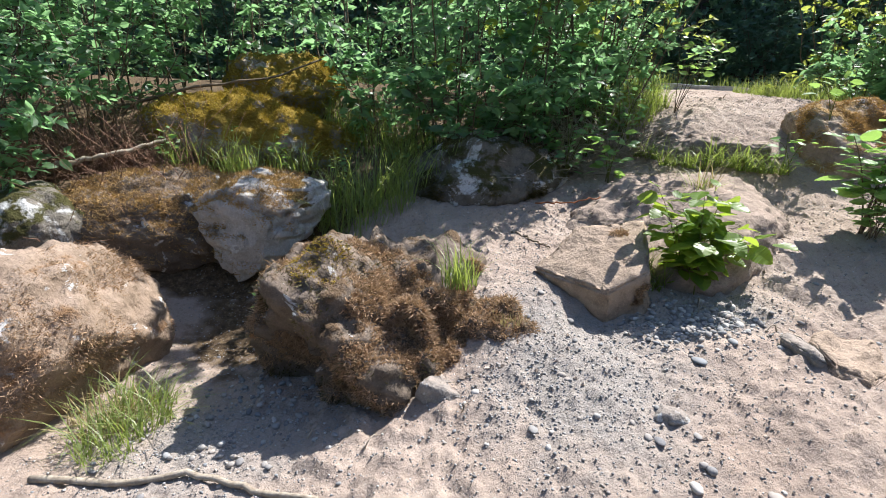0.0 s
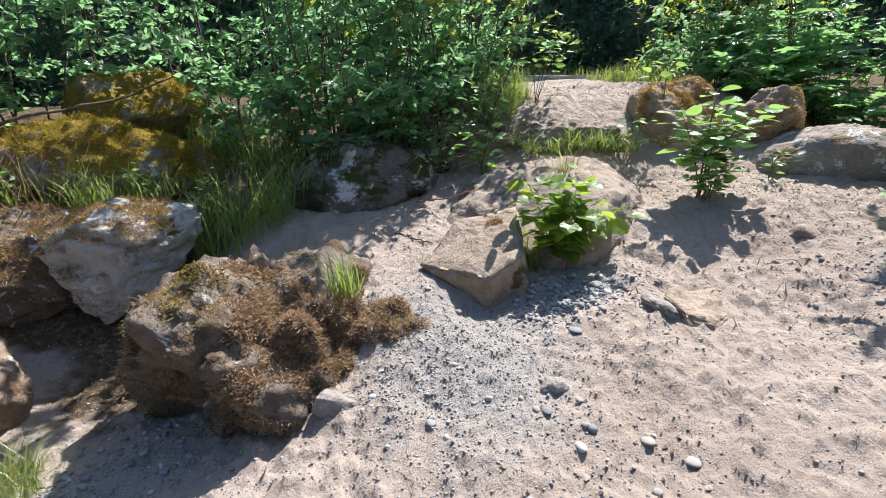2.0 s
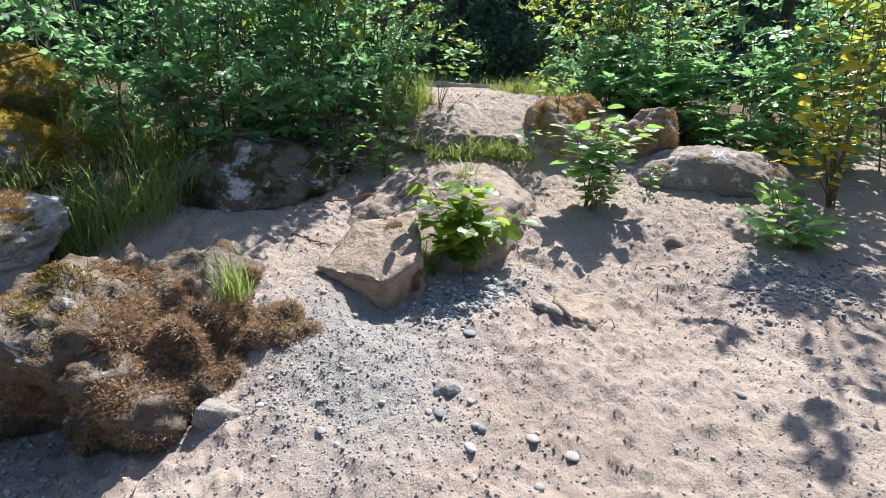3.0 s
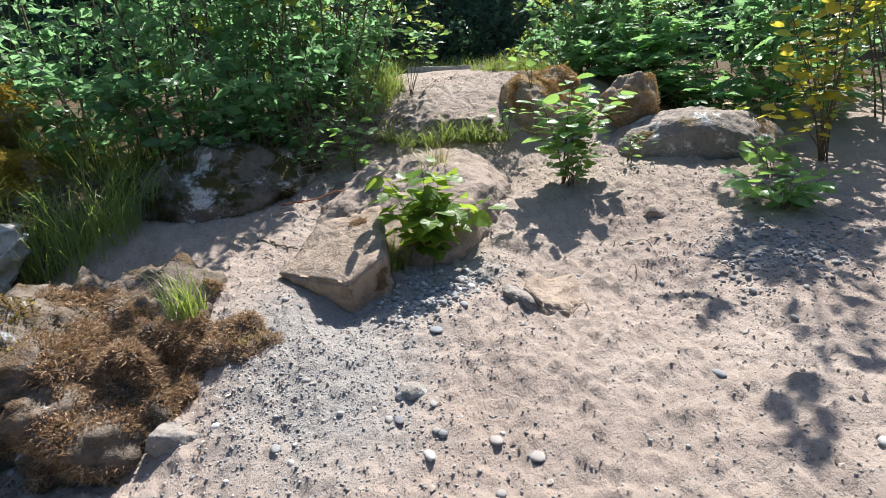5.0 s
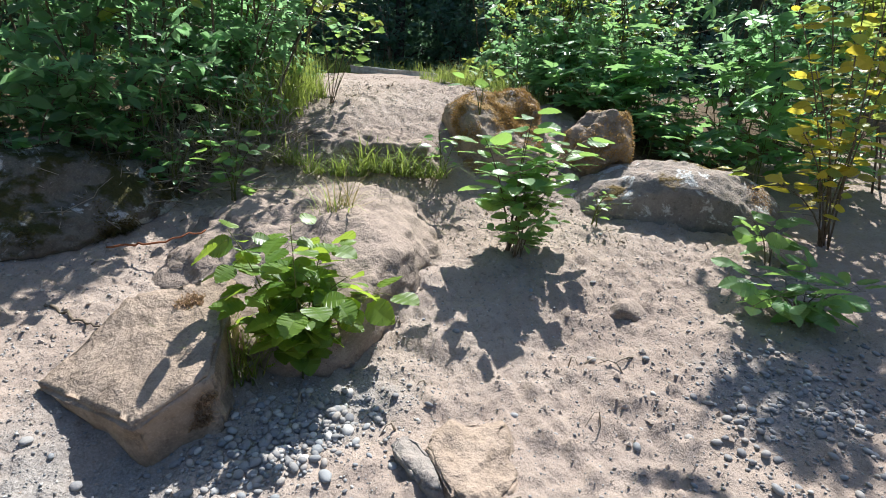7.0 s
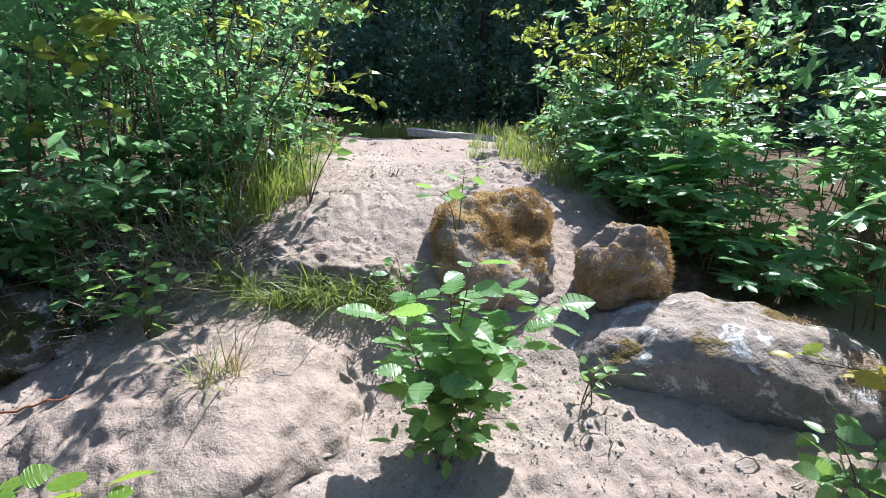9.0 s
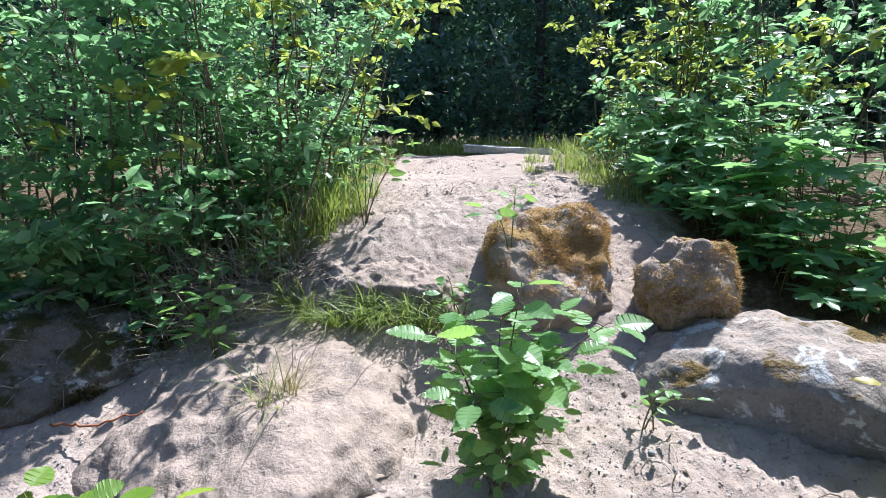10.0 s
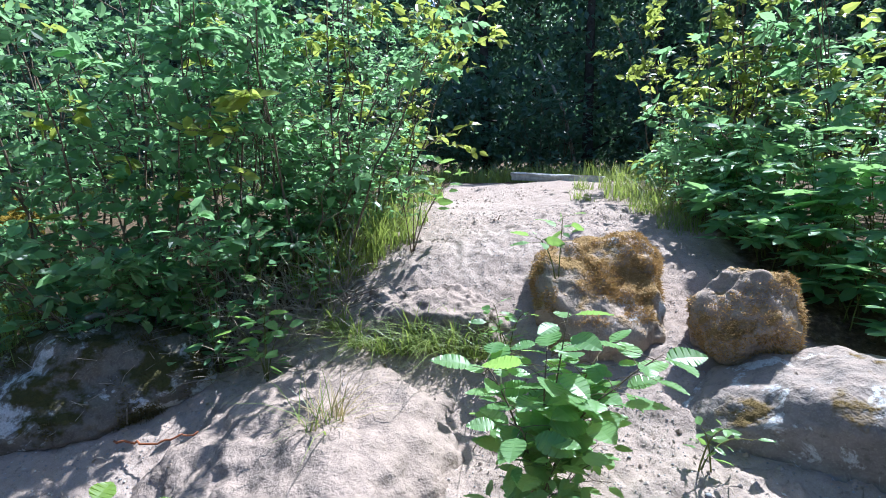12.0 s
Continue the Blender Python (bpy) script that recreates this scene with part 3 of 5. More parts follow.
block = rock("stone_block", (3.84, 4.28, 1.00), (0.23, 0.32, 0.29), ORANGEMOSS, "blocky tan stone with patches of ochre moss", 71, (0, 5, -20), 5, 0.08, planes=(((0, 0, 1), 0.8), ((-0.3, -0.8, 0.55), 0.74)), fine=0.018)
moss_on(block, "moss", ORANGE_MOSS, 9000, 11, 0.010, lambda x, y, z, up, n: (n * 1.5 + 0.6) * (y < 4.3) * (z > 0.86) * (up < 0.93), "ochre moss")
dome = rock("dome_boulder", (4.14, 3.76, 0.50), (0.80, 0.50, 0.44), DOME, "low domed grey boulder with dusty top and lichen", 73, (0, 2, -22), 3, 0.09, planes=(((-0.25, -1, -0.1), 0.68), ((0, 0, 1), 0.88)), fine=0.017)
moss_on(dome, "moss", DRY_MOSS, 2500, 12, 0.012, lambda x, y, z, up, n: n * 2 * (x > 4.3) * (y < 3.7), "dark moss patch")
def flush_rock(name, outline, lift, material, label, seed, fine):
    """A flat stone sunk in the slope: a plate that follows the ground, its upper edge standing a little proud."""
    corners = []
    for x, y, up in outline:
        z = float(ground_z(x, y, False)[0])
        corners += [(x, y, z + lift * up), (x, y, z - 0.10)]
    return hull_rock(name, corners, material, label, seed, fine, blunt=0.008)


flush_rock("embedded_rock", ((1.80, 2.47, 1.4), (1.93, 2.56, 1.6), (2.10, 2.50, 1.0), (2.04, 2.30, 0.5), (1.90, 2.22, 0.7), (1.79, 2.26, 1.3)), 0.030, SLAB, "flat jagged tan rock embedded in dirt", 81, 0.012)
flush_rock("rock_shard", ((1.69, 2.52, 1.4), (1.75, 2.56, 1.6), (1.79, 2.42, 1.2), (1.77, 2.31, 0.9), (1.73, 2.34, 1.2)), 0.028, GREYROCK, "thin grey rock shard beside flat rock", 82, 0.008)
rock("small_rock", (2.97, 2.88, 0.385), (0.10, 0.08, 0.06), SANDSTONE, "small tan rock poking out of dirt", 83, (0, 0, 20), 5, 0.1, level=4, fine=0.008, category="rock")
rock("dark_stone", (1.06, 2.10, 0.075), (0.075, 0.05, 0.04), GREYROCK, "small dark pointed stone embedded in gravel", 85, (0, 0, -30), 6, 0.12, level=4, fine=0.006, category="rock")
rock("foot_rock", (0.13, 2.36, -0.02), (0.12, 0.10, 0.08), GREYROCK, "grey broken rock at foot of mossy boulder", 87, (0, 0, 30), 6, 0.12, level=5, fine=0.008, category="rock")


# ---- loose stones ----
def pebble_data(seed, level=2):
    rng = np.random.default_rng(seed)
    bm = bmesh.new()
    bmesh.ops.create_icosphere(bm, subdivisions=level, radius=1)
    s = np.array([1, rng.uniform(0.6, 0.9), rng.uniform(0.4, 0.7)])
    for v in bm.verts:
        d = np.array(v.co)
        v.co = d * s * (1 + 0.16 * float(fbm((d * 1.3 + seed * 5.1)[None], 2)[0]))
    for f in bm.faces:
        f.smooth = True
    me = bpy.data.meshes.new("pebble")
    bm.to_mesh(me)
    bm.free()
    me.materials.append(PEBBLE)
    return me


def scatter_pebbles():
    rng = np.random.default_rng(5)
    shapes = [pebble_data(k) for k in range(10)]
    made = 0
    while made < 230:
        x, y = rng.uniform(-1.3, 3.6), rng.uniform(0.9, 3.5)
        if rng.uniform() > 0.22 + 0.78 * float(gravel_mask(np.array([x]), np.array([y]))[0]):
            continue
        s = 0.006 + 0.015 * rng.uniform() ** 2.5
        ob = new("pebble", shapes[made % 10])
        ob.matrix_basis = pose(x, y, gz(x, y) + s * 0.15, rng.uniform(-15, 15), rng.uniform(-15, 15), rng.uniform(0, 360)) @ Matrix.Diagonal((s, s, s, 1))
        tagged(ob, "small rounded grey pebble lying on dry dirt", "pebble", "pebbles on the dirt slope")
        made += 1
    for k in range(62):
        x, y = 1.40 + rng.normal(0, 0.15), 2.76 + rng.normal(0, 0.08)
        s = rng.uniform(0.010, 0.024)
        ob = new("pebble", shapes[k % 10])
        ob.matrix_basis = pose(x, y, gz(x, y) + s * 0.35, rng.uniform(-25, 25), rng.uniform(-25, 25), rng.uniform(0, 360)) @ Matrix.Diagonal((s, s, s, 1))
        tagged(ob, "rounded blue-grey pebble in a heap by the slab", "pebble", "pebbles heaped by the slab")
    for x, y, s in ((0.51, 2.05, 0.026), (0.97, 1.965, 0.026), (1.29, 2.41, 0.034), (2.17, 1.60, 0.028), (1.26, 1.71, 0.030), (1.475, 2.505, 0.028), (1.36, 1.60, 0.034), (1.12, 1.99, 0.022), (1.02, 1.75, 0.028)):
        ob = new("pebble", shapes[int(s * 1000) % 10])
        ob.matrix_basis = pose(x, y, gz(x, y) + s * 0.05, 0, 8, 70 + 900 * s) @ Matrix.Diagonal((s * 1.2, s, s * 0.7, 1))
        tagged(ob, "smooth pale pebble half sunk in the dirt", "pebble", "pebbles on the dirt slope")


def scatter_gravel(name, count, lo, hi, seed, use_mask, label):
    rng = np.random.default_rng(seed)
    tv = np.array([(1, 0, 0), (0, 1, 0), (-1, 0, 0), (0, -1, 0), (0, 0, 1), (0, 0, -1)], float)
    tf = [(0, 1, 4), (1, 2, 4), (2, 3, 4), (3, 0, 4), (1, 0, 5), (2, 1, 5), (3, 2, 5), (0, 3, 5)]
    x, y = rng.uniform(-1.7, 4.2, count * 6), rng.uniform(0.9, 4.4 if use_mask else 6.5, count * 6)
    keep = rng.uniform(0, 1, count * 6) < (0.08 + 0.92 * gravel_mask(x, y) if use_mask else 0.5)
    x, y = x[keep][:count], y[keep][:count]
    n = len(x)
    s = lo + (hi - lo) * rng.uniform(0, 1, n) ** 3
    v = tv[None] * rng.uniform(0.55, 1.15, (n, 1, 3)) * rng.uniform(0.8, 1.2, (n, len(tv), 1))
    a = rng.uniform(0, 6.28, n)
    c, d = np.cos(a)[:, None], np.sin(a)[:, None]
    v = np.stack([v[..., 0] * c - v[..., 1] * d, v[..., 0] * d + v[..., 1] * c, v[..., 2] * 0.75], 2) * s[:, None, None]
    pile = Pile()
    pile.many(v + np.stack([x, y, ground_z(x, y) + 0.2 * s], 1)[:, None], tf)
    tagged(part(name, pile.data(name), PEBBLE, kind="stuff"), label, "gravel")


def gravel_heap(name, cx, cy, sx, sy, count, lo, hi, seed, label):
    """Coarse stones lying close together in one patch."""
    rng = np.random.default_rng(seed)
    bm = bmesh.new()
    bmesh.ops.create_icosphere(bm, subdivisions=2, radius=1)
    tv = np.array([v.co for v in bm.verts])
    tf = [tuple(v.index for v in f.verts) for f in bm.faces]
    bm.free()
    x, y = cx + sx * rng.normal(0, 1, count), cy + sy * rng.normal(0, 1, count)
    s = lo + (hi - lo) * rng.uniform(0, 1, count) ** 2
    v = tv[None] * (1 + 0.12 * rng.normal(0, 1, (count, 1, 3))) * [1, 0.8, 0.6]
    a = rng.uniform(0, 6.28, count)
    c, d = np.cos(a)[:, None], np.sin(a)[:, None]
    v = np.stack([v[..., 0] * c - v[..., 1] * d, v[..., 0] * d + v[..., 1] * c, v[..., 2] + 0.2 * v[..., 0]], 2) * s[:, None, None]
    pile = Pile()
    pile.many(v + np.stack([x, y, ground_z(x, y) + 0.35 * s], 1)[:, None], tf)
    tagged(part(name, pile.data(name), PEBBLE, kind="stuff"), label, "gravel")


# ---- grass ----
def grass_tuft(x, y, z, n, radius, height, seed, material=None, lean=0.8, width=0.0035, label="tuft of fresh green grass", name="grass_tuft", stretch=(1, 1), group="", toward=(0, 0, 0)):
    rng = np.random.default_rng(seed)
    a, r = rng.uniform(0, 6.28, n), radius * np.sqrt(rng.uniform(0, 1, n))
    b = np.stack([r * np.cos(a) * stretch[0], r * np.sin(a) * stretch[1], np.zeros(n)], 1)
    if z is None:
        z = gz(x, y)
        b[:, 2] = ground_z(x + b[:, 0], y + b[:, 1]) - z - 0.005
    pile = Pile()
    blades(pile, b, height * (0.2 + 0.9 * rng.uniform(0, 1, n) ** 1.3), lean, rng, width, 3, toward)
    return tagged(part(name, pile.data(name), material or GRASS, at=pose(x, y, z)), label, "grass", group, "stuff")


# ---- shrubs and trees ----
def arc_points(base, tip, sag, n=7):
    base, tip = np.asarray(base, float), np.asarray(tip, float)
    t = np.linspace(0, 1, n)[:, None]
    side = (tip - base) * [1, 1, 0]
    return base + (tip - base) * t - side * sag * t * (1 - t) * 1.2 + np.array([0, 0, 1]) * (4 * sag * 0.15 * t * (1 - t))


def shrub(x, y, height, spread, stems, seed, label, leaf=None, leaf_size=0.06, twigs=11, per_twig=9, lean=(0, 0), bare=0.12, name="shrub", width=1.0, twig_len=0.45, upness=0.6, category="shrub", z=None, shape=(LEAF_V, LEAF_F)):
    rng = np.random.default_rng(seed)
    zz = gz(x, y) if z is None else z
    ob = thing(name, (x, y, zz), label, category)
    wood, crown = Pile(), Pile()
    places, dirs, sizes = [], [], []
    for _ in range(stems):
        a, r = rng.uniform(0, 6.28), spread * 0.35 * math.sqrt(rng.uniform())
        base = np.array([r * math.cos(a), r * math.sin(a), 0])
        base[2] = gz(x + base[0], y + base[1]) - zz - 0.02 if z is None else 0
        a2 = a + rng.normal(0, 0.6)
        h = height * rng.uniform(0.55, 1.05)
        tip = base + np.array([spread * rng.uniform(0.2, 0.8) * math.cos(a2) + lean[0] * h, spread * rng.uniform(0.2, 0.8) * math.sin(a2) + lean[1] * h, h])
        pts = arc_points(base, tip, rng.uniform(0.1, 0.5), 8)
        pts[1:-1] += rng.normal(0, 0.02, (6, 3))
        tube(wood, pts, 0.004 + 0.0022 * height, 0.0025, 5)
        for k in range(twigs):
            t = bare + (1 - bare) * rng.uniform() ** 0.8
            i = min(int(t * 7), 6)
            root = pts[i] + (pts[i + 1] - pts[i]) * (t * 7 - i)
            az, el = rng.uniform(0, 6.28), rng.uniform(-0.15, 0.7)
            d = np.array([math.cos(az) * math.cos(el), math.sin(az) * math.cos(el), math.sin(el)])
            length = twig_len * rng.uniform(0.5, 1.2) * (1.15 - 0.5 * t)
            tw = root + d * length * np.linspace(0, 1, 4)[:, None] + np.array([0, 0, -0.12 * length]) * (np.linspace(0, 1, 4) ** 2)[:, None]
            tube(wood, tw, 0.003, 0.0012, 3)
            m = rng.integers(max(2, per_twig - 3), per_twig + 4)
            tt = np.sqrt(rng.uniform(0.02, 1, m))
            places.append(tw[0] + (tw[-1] - tw[0]) * tt[:, None] + rng.normal(0, 0.015, (m, 3)))
            ld = d * 0.5 + rng.normal(0, 0.75, (m, 3)) * [1, 1, 0.45]
            ld[:, 2] -= 0.12
            dirs.append(ld)
            sizes.append(leaf_size * rng.uniform(0.5, 1.25, m))
    leaves(crown, np.concatenate(places), np.concatenate(dirs), np.concatenate(sizes), rng, width, upness, *shape)
    part("branch_work", wood.data("branch_work"), TWIG, ob, kind="stuff")
    part("foliage", crown.data("foliage", False), leaf or SHRUB_LEAF, ob, kind="stuff")
    return ob


def tree(x, y, height, radius, seed, label, count=5600, leaf_size=0.20, low=0.12, trunk=0.14, name="tree"):
    """A woodland tree: tapered trunk, limbs, and a crown of leaf clumps with gaps."""
    rng = np.random.default_rng(seed)
    z = gz(x, y)
    ob = thing(name, (x, y, z), label, "tree")
    wood, crown = Pile(), Pile()
    bend = rng.normal(0, 0.25, 2)
    ts = np.linspace(0, 1, 9)
    spine = np.stack([bend[0] * ts ** 2, bend[1] * ts ** 2, height * ts - 0.1], 1)
    tube(wood, spine, trunk, 0.03, 8)
    places, dirs = [], []
    for k in range(26):
        t = low + (0.97 - low) * k / 26
        root = np.array([np.interp(t, ts, spine[:, c]) for c in range(3)])
        az, el = rng.uniform(0, 6.28), rng.uniform(-0.1, 0.6)
        d = np.array([math.cos(az) * math.cos(el), math.sin(az) * math.cos(el), math.sin(el)])
        ln = radius * rng.uniform(0.6, 1.15) * math.sqrt(max(0.1, 1.1 - t))
        limb = root + d * ln * np.linspace(0, 1, 5)[:, None] + np.array([0, 0, -0.2 * ln]) * (np.linspace(0, 1, 5) ** 2)[:, None]
        tube(wood, limb, 0.035, 0.006, 4)
        m = count // 26
        clump = rng.integers(0, 5, m)
        mid = limb[0] + (limb[-1] - limb[0]) * (0.3 + 0.75 * clump[:, None] / 4)
        places.append(mid + rng.normal(0, 1, (m, 3)) * [0.34, 0.34, 0.26])
        dirs.append(d * 0.3 + rng.normal(0, 0.8, (m, 3)))
    p = np.concatenate(places)
    leaves(crown, p, np.concatenate(dirs), leaf_size * rng.uniform(0.5, 1.2, len(p)), rng, 1.1, 0.45, LOW_V, LOW_F)
    part("trunk", wood.data("trunk"), BARK, ob)
    part("crown", crown.data("crown", False), FOREST_LEAF, ob, kind="stuff")
    return ob


GREEN_SHRUB = "tall leafy green shrub with thin stems beside the path"
for k, (x, y, h, s, n, leaf) in enumerate(((1.40, 5.85, 2.5, 1.0, 10, 0.085), (0.75, 5.40, 2.7, 1.0, 9, 0.115), (0.0, 5.45, 3.3, 1.1, 8, 0.115), (-0.9, 6.3, 3.3, 1.1, 8, 0.105), (-2.0, 7.1, 2.8, 1.2, 8, 0.11), (-3.3, 6.2, 2.8, 1.2, 10, 0.11), (-4.0, 4.9, 2.6, 1.2, 9, 0.11), (1.5, 7.2, 2.5, 1.1, 7, 0.09), (0.2, 7.4, 2.6, 1.2, 8, 0.11), (1.2, 8.6, 2.5, 1.1, 7, 0.10), (-5.0, 6.6, 3.0, 1.3, 9, 0.11), (-5.6, 4.6, 3.0, 1.3, 9, 0.11))):
    shrub(x, y, h, s, n, 100 + k, GREEN_SHRUB, twigs=20, per_twig=12, leaf_size=leaf * 0.85, upness=0.5, bare=0.04, twig_len=0.5)
shrub(1.75, 6.2, 2.5, 0.9, 7, 118, "leafy green shrub whose upper branches reach over the path", YOUNG_LEAF, 0.09, 13, 9, (0.14, -0.1), 0.3)
shrub(0.5, 5.2, 2.2, 0.9, 3, 119, "sunlit young shrub at the front of the thicket", YOUNG_LEAF, 0.12, 9, 8, (0.05, -0.08), 0.35)
shrub(1.45, 5.40, 2.7, 0.8, 3, 121, "leafy green shrub leaning out over the path", SHRUB_LEAF, 0.09, 16, 10, (0.13, -0.12), 0.35)
shrub(-2.5, 5.9, 2.6, 1.0, 5, 120, "dark shrub leaning over the mossy boulders", SHRUB_LEAF, 0.11, 18, 10, (0.05, -0.25), 0.3)
for k, (x, y, h, s, n) in enumerate(((5.4, 5.8, 2.1, 0.85, 4), (5.0, 6.7, 2.4, 0.85, 6), (6.0, 4.7, 1.8, 0.85, 3), (5.3, 8.0, 2.3, 0.9, 7), (6.4, 5.6, 2.6, 1.1, 5), (6.6, 7.2, 2.8, 1.1, 6), (7.0, 4.0, 2.2, 1.1, 6), (7.8, 2.9, 2.2, 1.2, 7))):
    shrub(x, y, h, s, n, 140 + k, "dense green shrub with glossy leaves at the path's edge", SHRUB_LEAF if k != 3 else YOUNG_LEAF, twigs=13, per_twig=9, leaf_size=0.11, bare=0.03, twig_len=0.5)
shrub(4.95, 6.2, 2.5, 0.85, 6, 150, "shrub with bright young leaves over the path", YOUNG_LEAF, 0.095, 13, 8, (-0.10, -0.08), 0.25)
shrub(5.6, 5.7, 2.4, 0.8, 4, 151, "shrub with bright young leaves over the path", YOUNG_LEAF, 0.11, 11, 8, (-0.06, -0.05), 0.25)
shrub(5.9, 3.2, 2.2, 0.9, 7, 160, "shrub with yellow-green young leaves against the sun", YOUNG_LEAF, 0.12, 13, 8, (-0.25, 0.05), 0.1)
shrub(6.1, 4.2, 1.7, 0.8, 6, 163, "dense green shrub with glossy leaves behind the domed boulder", SHRUB_LEAF, 0.11, 18, 9, (-0.12, -0.05), 0.0)
shrub(-3.0, 4.9, 1.7, 0.9, 12, 161, "dark bramble thicket with arching stems", SHRUB_LEAF, 0.10, 12, 8, (0.3, -0.12), 0.3)
shrub(-3.3, 3.6, 1.3, 0.8, 10, 162, "dark bramble thicket with arching stems", SHRUB_LEAF, 0.10, 14, 8, (0.15, 0.0), 0.15)

for k, (x, y, h) in enumerate(((0.25, 5.0, 0.9), (0.85, 5.08, 0.8), (1.40, 5.36, 0.85), (1.72, 5.75, 0.9), (-0.45, 5.2, 1.0), (1.8, 6.6, 1.0))):
    shrub(x, y, h, 0.75, 7, 170 + k, "low leafy shoots at the foot of the thicket", SHRUB_LEAF, 0.105, 12, 8, (0.02, -0.15), 0.0, name="low_shrub", twig_len=0.32)
for k, (x, y, h) in enumerate(((4.85, 5.9, 0.8), (4.75, 6.6, 0.9), (4.9, 7.4, 0.9))):
    shrub(x, y, h, 0.7, 7, 180 + k, "low leafy shoots at the foot of shrubs", SHRUB_LEAF, 0.10, 12, 8, (-0.05, -0.1), 0.0, name="low_shrub", twig_len=0.32)

rng_far = np.random.default_rng(77)
for k in range(36):
    row = k // 12
    x = (-9, -10, -14)[row] + (26, 28, 36)[row] * (k % 12) / 11 + rng_far.uniform(-0.7, 0.7)
    y = (14.3, 18.0, 24.0)[row] + rng_far.uniform(-0.7, 0.7)
    tree(x, y, (8.8, 13.0, 17.0)[row] * rng_far.uniform(0.88, 1.05), (2.3, 2.5, 3.4)[row], 200 + k, "tall broadleaf tree in deep shade at the wood's edge", low=0.02 if row == 0 else 0.06, leaf_size=0.2 if row < 2 else 0.32)
for k in range(12):
    shrub(-7 + 2.0 * k + rng_far.uniform(-0.5, 0.5), 12.9 + rng_far.uniform(-0.5, 0.5), 2.6, 1.4, 12, 260 + k, "dark undergrowth shrub at the edge of the wood", FOREST_LEAF, 0.15, 16, 8, (0, 0), 0.03, name="undergrowth", twig_len=0.8, shape=(LOW_V, LOW_F))
for k, (x, y) in enumerate(((11.5, 2.2), (12.5, 5.6), (12.2, 8.6), (13.0, 11.5), (11.8, -0.8), (-8.2, 3.4), (-8.0, 6.4), (-7.6, 9.6), (-8.6, 0.6))):
    tree(x, y, 6.5 + 0.4 * (k % 3), 2.2, 300 + k, "broadleaf tree in the wood beside the clearing", low=0.04)


def added_shade_tree():
    """A slender tree added for shade: its low limbs, out of view, dapple the slope."""
    rng = np.random.default_rng(404)
    x, y = 6.6, 5.3
    z = gz(x, y)
    ob = thing("added_shade_tree", (x, y, z), "added slender tree, limbs out of view, shading the dirt slope", "tree")
    wood, crown = Pile(), Pile()
    top = np.array([-0.5, -0.4, 4.6])
    spine = arc_points((0, 0, -0.1), top, 0.2, 9)
    tube(wood, spine, 0.07, 0.02, 8)
    places, dirs = [], []
    for tx, ty, tz in ((3.6, 2.6, 2.8), (3.8, 2.9, 2.8), (3.9, 3.5, 2.8), (4.4, 3.3, 2.8), (4.7, 3.7, 2.9)):
        root = spine[4 + int(rng.integers(0, 3))]
        tip = np.array([tx - x, ty - y, tz - z])
        limb = arc_points(root, tip, 0.2, 8)
        tube(wood, limb, 0.018, 0.004, 5)
        for k in range(13):
            t = 0.42 + 0.58 * rng.uniform()
            i = min(int(t * 7), 6)
            base = limb[i] + (limb[i + 1] - limb[i]) * (t * 7 - i)
            az = rng.uniform(0, 6.28)
            d = np.array([math.cos(az), math.sin(az), rng.uniform(-0.1, 0.4)])
            tw = base + d * rng.uniform(0.15, 0.38) * np.linspace(0, 1, 4)[:, None]
            tube(wood, tw, 0.003, 0.0012, 3)
            m = rng.integers(5, 10)
            places.append(tw[0] + (tw[-1] - tw[0]) * np.sqrt(rng.uniform(0.05, 1, m))[:, None] + rng.normal(0, 0.02, (m, 3)))
            dirs.append(d * 0.5 + rng.normal(0, 0.7, (m, 3)) * [1, 1, 0.4])
    p = np.concatenate(places)
    leaves(crown, p, np.concatenate(dirs), 0.11 * rng.uniform(0.6, 1.2, len(p)), rng, 1.15, 0.7)
    part("trunk", wood.data("trunk"), BARK, ob)
    part("crown", crown.data("crown", False), YOUNG_LEAF, ob, kind="stuff")


added_shade_tree()


def far_wood():
    """The wood goes on all round: a ragged dark ring of far crowns."""
    n, h = 360, 14
    a = np.linspace(0, 2 * np.pi, n, endpoint=False)
    ring = np.stack([np.cos(a), np.sin(a), np.zeros(n)], 1)
    v = []
    for k in range(h):
        t = k / (h - 1)
        r = 68 + 3.0 * fbm(ring * 14 + [0, 0, 5.0 * t], 3) - 5 * math.sin(math.pi * t)
        top = 23 + 4 * fbm(ring * 22, 3)
        v.append(np.stack([ring[:, 0] * r, ring[:, 1] * r, -1 + t * top], 1))
    f = [(k * n + i, k * n + (i + 1) % n, (k + 1) * n + (i + 1) % n, (k + 1) * n + i) for k in range(h - 1) for i in range(n)]
    nn = Nodes("far_foliage")
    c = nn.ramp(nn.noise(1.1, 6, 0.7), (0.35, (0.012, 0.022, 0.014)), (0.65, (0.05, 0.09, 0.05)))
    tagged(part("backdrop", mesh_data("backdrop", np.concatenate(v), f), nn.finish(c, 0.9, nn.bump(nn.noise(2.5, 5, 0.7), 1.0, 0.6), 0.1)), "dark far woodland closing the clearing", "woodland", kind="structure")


far_wood()


